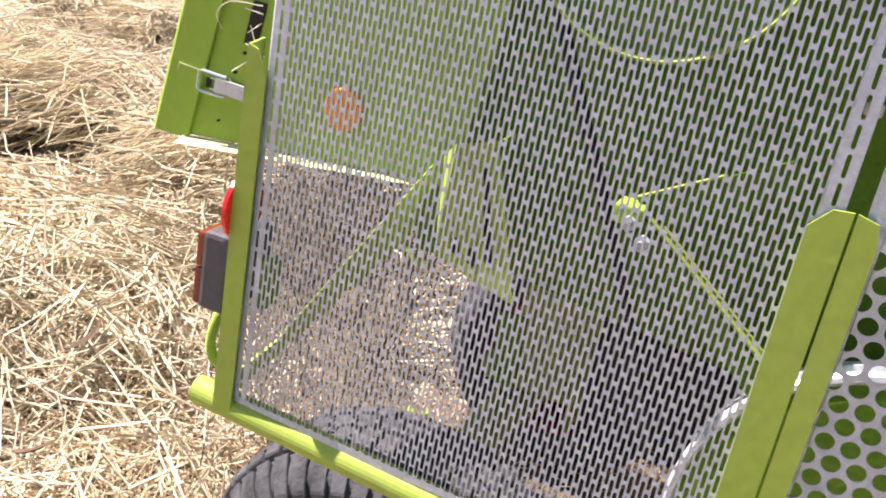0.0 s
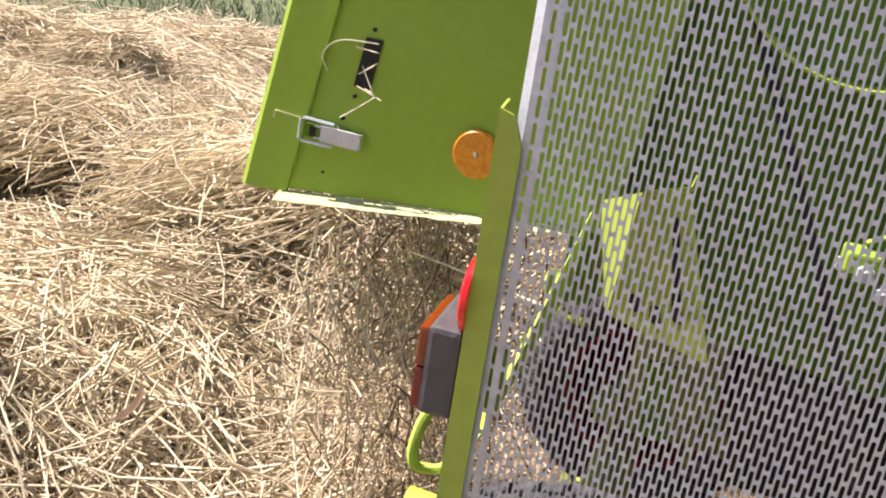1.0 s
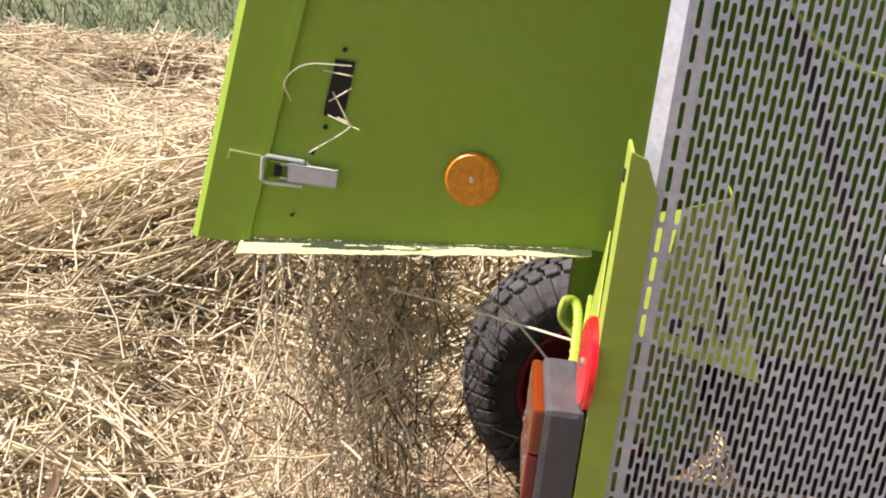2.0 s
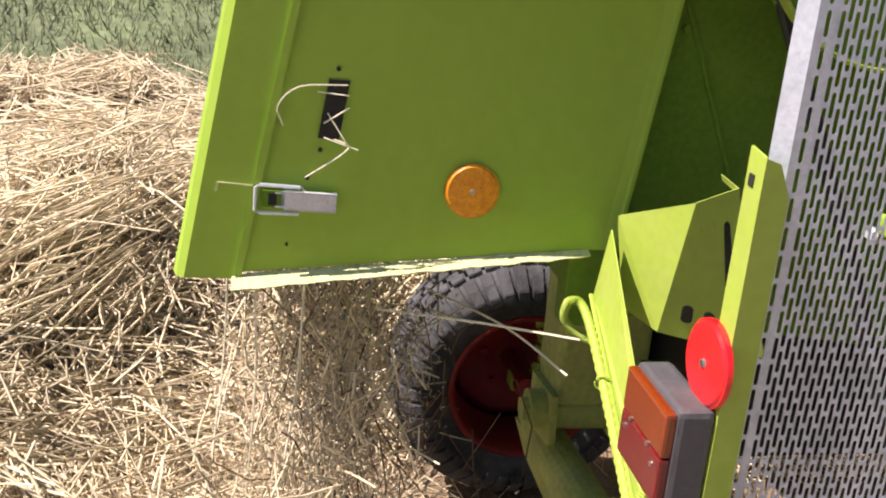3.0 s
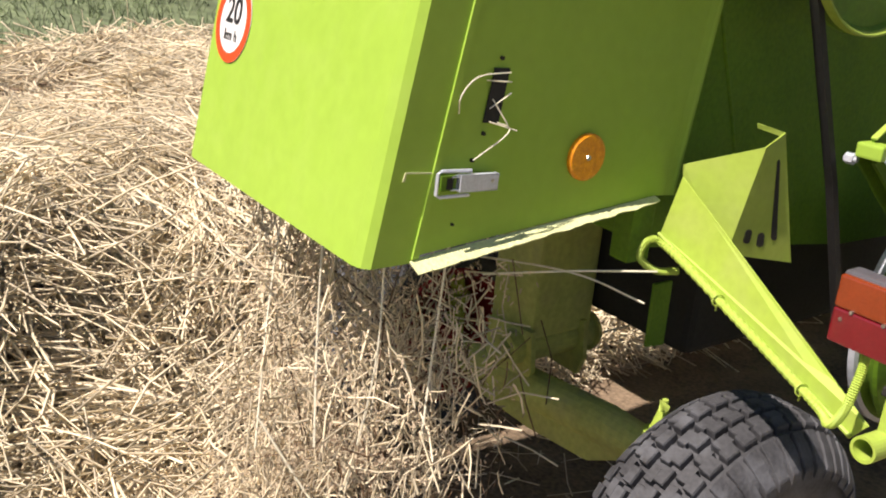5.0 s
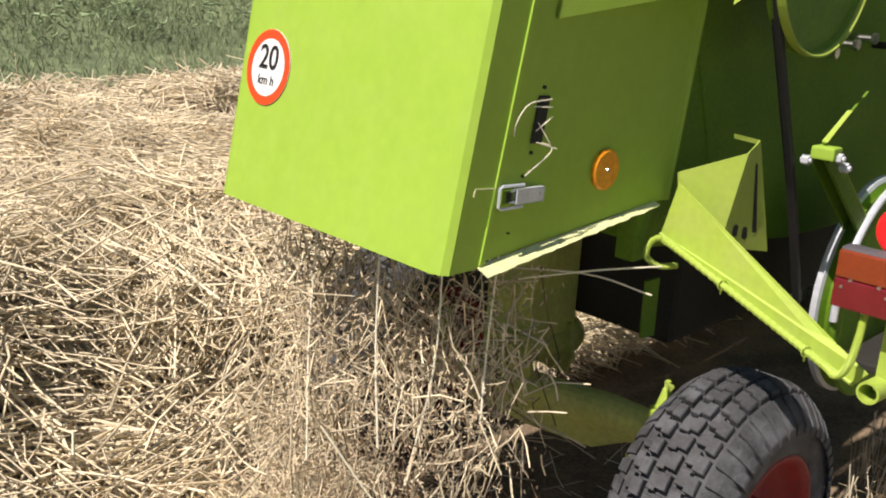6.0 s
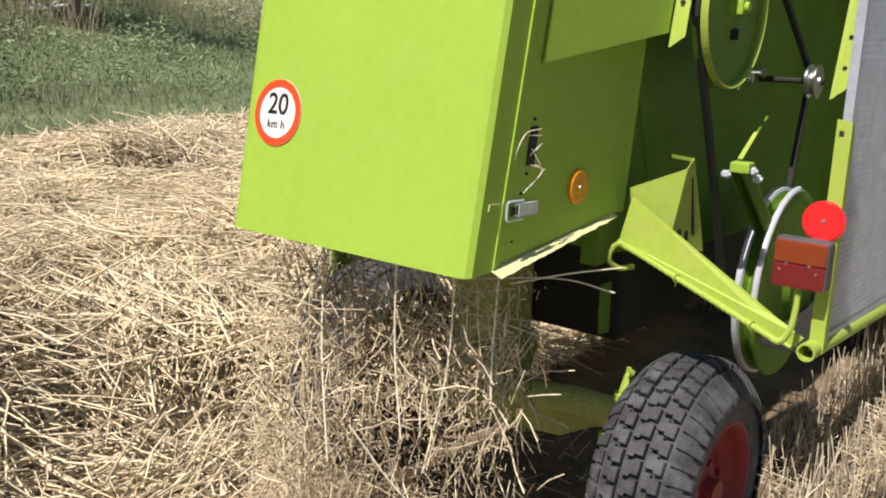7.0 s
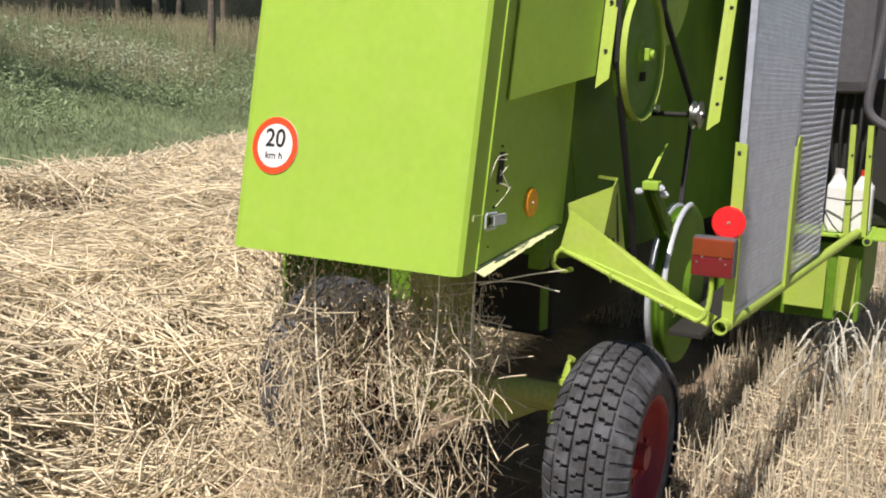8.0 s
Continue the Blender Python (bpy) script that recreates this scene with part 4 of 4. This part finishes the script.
for x in (.635, .715):
    bm = bmesh.new()
    plate(bm, [(x - .018, 2.97, .715), (x + .014, 2.97, .715), (x - .004, 2.97, 1.27), (x - .034, 2.97, 1.27)], (0, .004, 0))
    plate(bm, [(x + .014, 2.97, .715), (x - .004, 2.97, 1.27), (x - .004, 3.0, 1.27), (x + .014, 3.0, .715)], (-.004, 0, 0))
    up1 = part("upright", bm, FADED, combine)
    bm = bmesh.new()
    rod(bm, (x - .012, 2.966, 1.12), (x - .012, 2.972, 1.12), .006, 8)
    part("bolt_hole", bm, HOLLOW, up1)
bm = bmesh.new()
rod(bm, (.735, 2.93, .70), (.735, 3.6, .70), .022, 16)
frame_tube = part("frame_tube", bm, PAINT, combine)
bm = bmesh.new()
rod(bm, (.735, 2.928, .70), (.735, 2.935, .70), .014, 12)
part("bore", bm, HOLLOW, frame_tube)
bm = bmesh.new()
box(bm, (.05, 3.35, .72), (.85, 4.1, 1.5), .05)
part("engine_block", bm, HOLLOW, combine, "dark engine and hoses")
bm = bmesh.new()
box(bm, (.1, 3.15, 1.42), (.66, 4.1, 2.3), .06)
part("tank", bm, GREY, combine, "dark grey tank behind the screens")
bm = bmesh.new()
sweep(bm, bezier([(.71, 3.1, 2.2), (.69, 3.08, 1.75), (.665, 3.05, 1.45), (.68, 3.05, 1.32), (.80, 3.05, 1.24)], 8), .022, 10)
part("hose", bm, GREY, combine)
for k in range(4):
    bm = bmesh.new()
    sweep(bm, bezier([(.50 + .04 * k, 3.25, 1.45), (.49 + .045 * k, 3.22, 1.2), (.52 + .03 * k, 3.25, .98)], 5), .009, 8)
    part("hose", bm, BELT, combine)
for x in (.562, .684):
    jug = thing("canister", (x, 3.10, .715), "white plastic canister standing on the deck", "canister", "canisters on the deck")
    bm = bmesh.new()
    box(bm, (x - .047, 3.03, .716), (x + .047, 3.17, .965), .018)
    rod(bm, (x, 3.09, .955), (x, 3.09, 1.01), .045, 16, .022)
    part("body", bm, JUG, jug)
    bm = bmesh.new()
    rod(bm, (x, 3.09, 1.01), (x, 3.09, 1.04), .022, 14)
    part("cap", bm, REDCAP if x > .6 else JUG, jug)
bm = bmesh.new()
sweep(bm, bezier([(.50, 2.99, .90), (.60, 2.96, .895), (.64, 2.96, .895), (.70, 2.99, .90)], 6), .004, 6)
sweep(bm, bezier([(.50, 2.99, .86), (.56, 2.97, .77), (.60, 2.96, .73)], 6), .004, 6)
part("strap", bm, BELT, combine, "black strap holding the canisters")

# ---------------- falling straw, stubble, weeds ----------------
def rand_dirs(n, flat):
    d = rng.normal(0, 1, (n, 3))
    d[:, 2] *= flat
    return d / np.linalg.norm(d, axis=1, keepdims=True)


# chaff and short straw pouring from under the hood
n = 2700
z = GROUND + .05 + rng.random(n) * .84
spread = .10 + .30 * (1 - (z - GROUND) / 1.05)
base = np.stack([-.40 + rng.uniform(-.33, .33, n) * (1 + spread), .25 + rng.normal(0, .085, n) - spread * .15, z], 1)
base = base[(base[:, 0] < .02) & (base[:, 1] > -.5) & (base[:, 0] < -.36 - 2.1 * (base[:, 1] - .5) + rng.normal(0, .06, n))]
base = base[(base[:, 0] < -.50) | (base[:, 2] > .52) | (rng.random(len(base)) < .22)]
n = len(base)
tagged(stalks("falling_straw", base, rand_dirs(n, 2.2), rng.uniform(.03, .15, n), rng.uniform(.0013, .0026, n), STRAW, bend=.2), "short straw and chaff pouring from under the hood", "straw", kind="stuff")
n = 10500
z = GROUND + .02 + rng.random(n) ** 1.2 * 1.0
base = np.stack([-.42 + rng.uniform(-.4, .4, n), .22 + rng.normal(0, .12, n), z], 1)
base = base[(base[:, 0] < .03) & (base[:, 0] < -.36 - 2.1 * (base[:, 1] - .5) + rng.normal(0, .06, n))]
base = base[(base[:, 0] < -.50) | (base[:, 2] > .45) | (rng.random(len(base)) < .4)]
n = len(base)
n_dark = 170
zz = GROUND + .12 + rng.random(n_dark) * .75
hang = np.stack([rng.uniform(-.70, -.06, n_dark), .30 + rng.normal(0, .10, n_dark), zz], 1)
tagged(stalks("dark_stems", hang, rand_dirs(n_dark, 3.5), rng.uniform(.06, .22, n_dark), rng.uniform(.0012, .0022, n_dark), DARK_STEM, bend=.25), "dark weed stems falling with the straw", "stems", kind="stuff")
tagged(stalks("chaff", base, rand_dirs(n, 1.5), rng.uniform(.006, .018, n), rng.uniform(.0010, .0020, n), CHAFF, segs=1), "fine chaff flecks in the straw stream", "chaff", kind="stuff")
# heap below the hood
heap = lying(6000, -1.1, .45, -.8, 1.6, lambda x, y: ((x + .4) ** 2 + (y - .3) ** 2 < 1.2) & (rng.random(len(x)) < np.clip(1.2 - 1.6 * (y - .1), .12, 1) * np.where(x > -.55, .35, 1)), .05, .22, .0018, .09, .35)
tagged(stalks("straw_heap", *heap, STRAW, bend=.15), "short straw heap dropped behind the axle", "straw", kind="stuff")
# stubble standing ahead of and beside the wheel
n = 26000
x, y = rng.uniform(-1.2, 3.2, n), rng.uniform(.6, 9.5, n)
row = (x + .02 * np.sin(y * 5)) / .125
x = (np.round(row) + rng.normal(0, .17, n)) * .125
k = ~((x < .12) & (x > -1.2) & (y < 3.4)) & ~((x < .36) & (y < 1.25))
x, y = x[k], y[k]
n = len(x)
base = np.stack([x, y, ground_height(x, y) - .01], 1)
d = np.stack([rng.normal(0, .16, n), rng.normal(0, .16, n), np.ones(n)], 1)
d /= np.linalg.norm(d, axis=1, keepdims=True)
tagged(stalks("stubble", base, d, rng.uniform(.06, .26, n), rng.uniform(.0016, .0030, n), STUBBLE, bend=.08), "rows of cut wheat stubble", "stubble", kind="stuff")
gap_straw = lying(9000, -2.3, -.98, 1.25, 3.6, lambda x, y: x < -.98, .06, .28, .0026, .16, .4)
tagged(stalks("straw_beside_wheel", *gap_straw, STRAW, bend=.15), "sunlit straw lying past the far wheel", "straw", kind="stuff")
loose = lying(11000, .2, 3.2, .6, 9, lambda x, y: (x > .36) | (y > 1.2), .08, .3, .002, .12, .35)
tagged(stalks("stubble_litter", *loose, STRAW, bend=.15), "loose straw among the stubble", "straw", kind="stuff")
n = 9000
x, y = rng.uniform(-5.5, 1, n), rng.uniform(-3.5, 4, n)
k = ~under(x, y)
x, y = x[k], y[k]
n = len(x)
base = np.stack([x, y, ground_height(x, y) - .01], 1)
d = np.stack([rng.normal(0, .4, n), rng.normal(0, .4, n), np.ones(n)], 1)
d /= np.linalg.norm(d, axis=1, keepdims=True)
tagged(stalks("upright_straw", base, d, rng.uniform(.06, .20, n), rng.uniform(.0014, .0024, n), STRAW, bend=.15), "straw ends standing out of the heaps", "straw", kind="stuff")


# long straws sticking out of the swath
n = 3600
x, y = rng.uniform(-12.5, -2.2, n), rng.uniform(-6, 14, n)
k = verge(x, y) < .3
x, y = x[k], y[k]
n = len(x)
base = np.stack([x, y, ground_height(x, y)], 1)
d = np.stack([rng.normal(0, .8, n), rng.normal(0, .8, n), np.full(n, .8)], 1)
d /= np.linalg.norm(d, axis=1, keepdims=True)
tagged(stalks("raised_straw", base, d, rng.uniform(.2, .5, n), rng.uniform(.003, .0046, n), STRAW, bend=.15), "long straws sticking up from the swath", "straw", kind="stuff")


def wheat_stalk(x, y, h, turn):
    z = float(ground_height(x, y))
    plant = thing("wheat_stalk", (x, y, z), "grey dry wheat stalk with a drooping ear", "wheat", "wheat stalks left standing")
    dx, dy = math.cos(turn), math.sin(turn)
    path = bezier([(x, y, z), (x + .02 * dx, y + .02 * dy, z + h * .6), (x + .07 * dx, y + .07 * dy, z + h), (x + .14 * dx, y + .14 * dy, z + h * .96), (x + .19 * dx, y + .19 * dy, z + h * .82)], 6)
    bm = bmesh.new()
    sweep(bm, path, [.0030 * (1 - .4 * i / len(path)) for i in range(len(path))], 6)
    part("stem", bm, WHEAT, plant)
    bm = bmesh.new()
    a, b = path[-5], path[-1] + Vector((.02 * dx, .02 * dy, -.05))
    side = Vector((-dy, dx, 0)) * .0025
    sweep(bm, [a.lerp(b, i / 16) + side * (1 if i % 2 else -1) for i in range(17)], [(.0045 if i % 2 else .0075) * (1 - .4 * i / 16) for i in range(17)], 7)
    part("ear", bm, WHEAT, plant)


rs = random.Random(7)
for i in range(30):
    u = rs.random()
    wheat_stalk(.56 + .55 * u + .08 * rs.random(), 2.85 - .75 * rs.random() + .3 * u, .26 + .24 * rs.random(), rs.random() * 6.3)

# grass of the bank, weeds and dry stems
n = 140000
x, y = rng.uniform(-34, -5.5, n), rng.uniform(-14, 30, n)
v = verge(x, y)
k = (v > -.3) & (rng.random(n) < np.clip(1.3 - v / 26, .25, 1))
x, y = x[k], y[k]
n = len(x)
base = np.stack([x, y, ground_height(x, y) - .02], 1)
d = np.stack([rng.normal(0, .45, n), rng.normal(0, .45, n), np.ones(n)], 1)
d /= np.linalg.norm(d, axis=1, keepdims=True)
hgt = (.12 + .30 * N1(x * .4, y * .4) * np.clip(verge(x, y) / 6, .2, 1.6)) * rng.uniform(.6, 1.3, n)
tagged(stalks("grass", base, d, hgt, np.full(n, .010) * rng.uniform(.6, 1.4, n), GRASS, bend=.3, taper=.15), "green grass on the bank beyond the field", "grass", kind="stuff")
n = 26000
x, y = rng.uniform(-36, -16, n), rng.uniform(-20, 36, n)
k = (N2(x * .25 + 4, y * .25) + .05 * verge(x, y) > .95)
x, y = x[k], y[k]
n = len(x)
base = np.stack([x, y, ground_height(x, y) - .02], 1)
d = np.stack([rng.normal(0, .2, n), rng.normal(0, .2, n), np.ones(n)], 1)
d /= np.linalg.norm(d, axis=1, keepdims=True)
tagged(stalks("dry_stems", base, d, rng.uniform(.5, 1.25, n), rng.uniform(.006, .012, n), DRYGRASS, bend=.2, taper=.4), "tall dry grass stems on the bank", "grass", kind="stuff")
# weeds: clumps of small leaves
n = 26000
cx, cy = rng.uniform(-30, -11, 420), rng.uniform(-12, 28, 420)
ok = verge(cx, cy) > 3.0
cx, cy = cx[ok], cy[ok]
pick = rng.integers(0, len(cx), n)
x, y = cx[pick] + rng.normal(0, .35, n), cy[pick] + rng.normal(0, .35, n)
base = np.stack([x, y, ground_height(x, y) + rng.random(n) * .75 * (.5 + .5 * (pick % 7) / 6)], 1)
tagged(stalks("weeds", base, rand_dirs(n, .6), rng.uniform(.06, .16, n), rng.uniform(.012, .03, n), LEAF, segs=2, taper=.2), "leafy green weeds on the bank", "weeds", kind="stuff")


def tree(x, y, h, lean, seed, leafy):
    rt = random.Random(seed)
    z = float(ground_height(x, y)) - .1
    t = thing("tree", (x, y, z), "thin grey-barked tree at the field edge", "tree", "trees at the field edge")
    bm = bmesh.new()
    top = Vector((x + lean, y + .3 * lean, z + h))
    b0 = Vector((x, y, z))
    path = [b0.lerp(top, i / 6) + Vector((rt.uniform(-.05, .05), rt.uniform(-.05, .05), 0)) for i in range(7)]
    r0 = .02 * h + .05
    sweep(bm, path, [r0 * (1 - .12 * i) for i in range(7)], 10)
    tips = []
    for i in range(14):
        p = b0.lerp(top, rt.uniform(.45, 1.0))
        a = rt.random() * 6.3
        q = p + Vector((math.cos(a), math.sin(a), rt.uniform(.2, .9))) * rt.uniform(.8, 1.9)
        sweep(bm, [p, p.lerp(q, .5) + Vector((0, 0, -.05)), q], [r0 * .35, r0 * .22, r0 * .06], 6)
        tips += [p.lerp(q, .6), q]
    part("trunk", bm, BARK, t)
    m = 1600
    tip = np.array([tuple(v) for v in tips])
    pos = tip[rng.integers(0, len(tip), m)] + rng.normal(0, .45, (m, 3))
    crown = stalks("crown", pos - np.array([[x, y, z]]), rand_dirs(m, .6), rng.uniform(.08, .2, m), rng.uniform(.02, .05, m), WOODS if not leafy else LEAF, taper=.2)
    crown.parent = t


def dead_branch(a, b, r, twigs, seed, mat):
    rt = random.Random(seed)
    a, b = Vector(a), Vector(b)
    ob = thing("dead_branch", a, "dry fallen branch lying on the bank", "branch", "fallen branches on the bank")
    bm = bmesh.new()
    path = [a.lerp(b, i / 6) + Vector((rt.uniform(-.06, .06), rt.uniform(-.06, .06), rt.uniform(-.05, .05))) for i in range(7)]
    sweep(bm, path, [r * (1 - .1 * i) for i in range(7)], 8)
    for i in range(twigs):
        p = path[rt.randrange(1, 6)]
        q = p + Vector((rt.uniform(-.5, .5), rt.uniform(-.5, .5), rt.uniform(-.1, .5)))
        sweep(bm, [p, p.lerp(q, .5) + Vector((0, 0, .05)), q], [r * .5, r * .35, r * .12], 6)
    part("wood", bm, mat, ob)


for k in range(9):
    u, w = rs.uniform(-.9, .9), rs.uniform(-.9, .4)
    x, y = -18.6 + .5 * u - .4 * w, 8.7 + .9 * u
    z = float(ground_height(x, y)) + .08 + .10 * k
    dead_branch((x, y, z), (x + rs.uniform(-.2, .5), y + rs.uniform(.9, 1.7) * (1 if k % 2 else -1), z + rs.uniform(-.25, .3)), rs.uniform(.035, .075), 4, 60 + k, BLEACHED if k % 4 == 1 else BARK)
tree(-17.9, 9.75, 5.0, .1, 81, True)
tree(-18.9, 8.0, 5.5, -.2, 82, True)
# pale-leaved weeds in one patch
n = 2400
x, y = rng.normal(-20.3, 1.2, n), rng.normal(17.0, 1.3, n)
base = np.stack([x, y, ground_height(x, y) + rng.random(n) * .7], 1)
tagged(stalks("pale_weeds", base, rand_dirs(n, .4), rng.uniform(.06, .13, n), rng.uniform(.015, .035, n), PALE_LEAF, segs=2, taper=.2), "patch of pale-leaved weeds on the bank", "weeds", kind="stuff")
TREE_AT = (-23.5, 24.3)
tree(*TREE_AT, 6.5, .25, 3, True)
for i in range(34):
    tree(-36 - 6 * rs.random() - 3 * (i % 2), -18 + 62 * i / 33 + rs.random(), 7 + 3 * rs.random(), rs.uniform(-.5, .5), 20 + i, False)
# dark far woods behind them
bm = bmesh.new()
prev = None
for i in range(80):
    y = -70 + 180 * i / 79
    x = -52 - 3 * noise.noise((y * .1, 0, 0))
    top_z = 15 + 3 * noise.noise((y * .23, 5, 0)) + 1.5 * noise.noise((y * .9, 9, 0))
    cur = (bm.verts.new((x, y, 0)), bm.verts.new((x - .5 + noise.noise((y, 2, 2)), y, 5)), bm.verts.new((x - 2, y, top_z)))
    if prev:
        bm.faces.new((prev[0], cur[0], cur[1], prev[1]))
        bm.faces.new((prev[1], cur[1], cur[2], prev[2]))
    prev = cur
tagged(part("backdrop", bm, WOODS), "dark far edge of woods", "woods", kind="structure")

# single long straws snagged under the hood
bm = bmesh.new()
for path in (((-.10, .30, .86), (-.02, .45, .872), (.04, .61, .868)), ((-.35, .42, .80), (-.1, .52, .83), (.03, .60, .80)), ((-.25, .05, .95), (-.24, .04, .72), (-.20, .02, .52)),
             ((-.12, .10, .95), (-.13, .10, .7), (-.18, .08, .42)), ((-.05, .18, .955), (-.055, .17, .75), (-.04, .15, .60)), ((-.55, .12, .93), (-.5, .06, .66), (-.42, .0, .40)),
             ((-.3, -.05, .55), (-.2, .05, .35), (-.05, .16, .22))):
    sweep(bm, bezier(path, 6), .0022, 5)
tagged(part("snagged_straw", bm, PALE_STRAW), "long straws snagged under the hood", "straw", kind="stuff")


# dark dry leaves curled on the straw
def dry_leaf(x, y, z, turn, size):
    leaf = thing("dry_leaf", (x, y, z), "dark brown dry leaf curled on the straw", "leaf", "dry leaves on the straw")
    bm = bmesh.new()
    rows_ = []
    for i in range(11):
        t = i / 10
        wide = size * .16 * math.sin(math.pi * (.08 + .88 * t))
        c, d = math.cos(turn + 1.1 * t), math.sin(turn + 1.1 * t)
        px, py, pz = x + size * t * c, y + size * t * d, z + size * (.15 * t + .35 * t * t)
        rows_.append([bm.verts.new((px - d * wide * q, py + c * wide * q, pz + abs(q) * wide * .6)) for q in (-1, 0, 1)])
    for r0, r1 in zip(rows_, rows_[1:]):
        for j in range(2):
            bm.faces.new((r0[j], r0[j + 1], r1[j + 1], r1[j]))
    bmesh.ops.recalc_face_normals(bm, faces=bm.faces[:])
    bmesh.ops.solidify(bm, geom=bm.faces[:], thickness=.001)
    part("blade", bm, DARK_STEM, leaf)


dry_leaf(-.30, -.50, float(ground_height(-.30, -.50)) + .15, 1.9, .12)
dry_leaf(.04, -.33, float(ground_height(.04, -.33)) + .14, .9, .11)
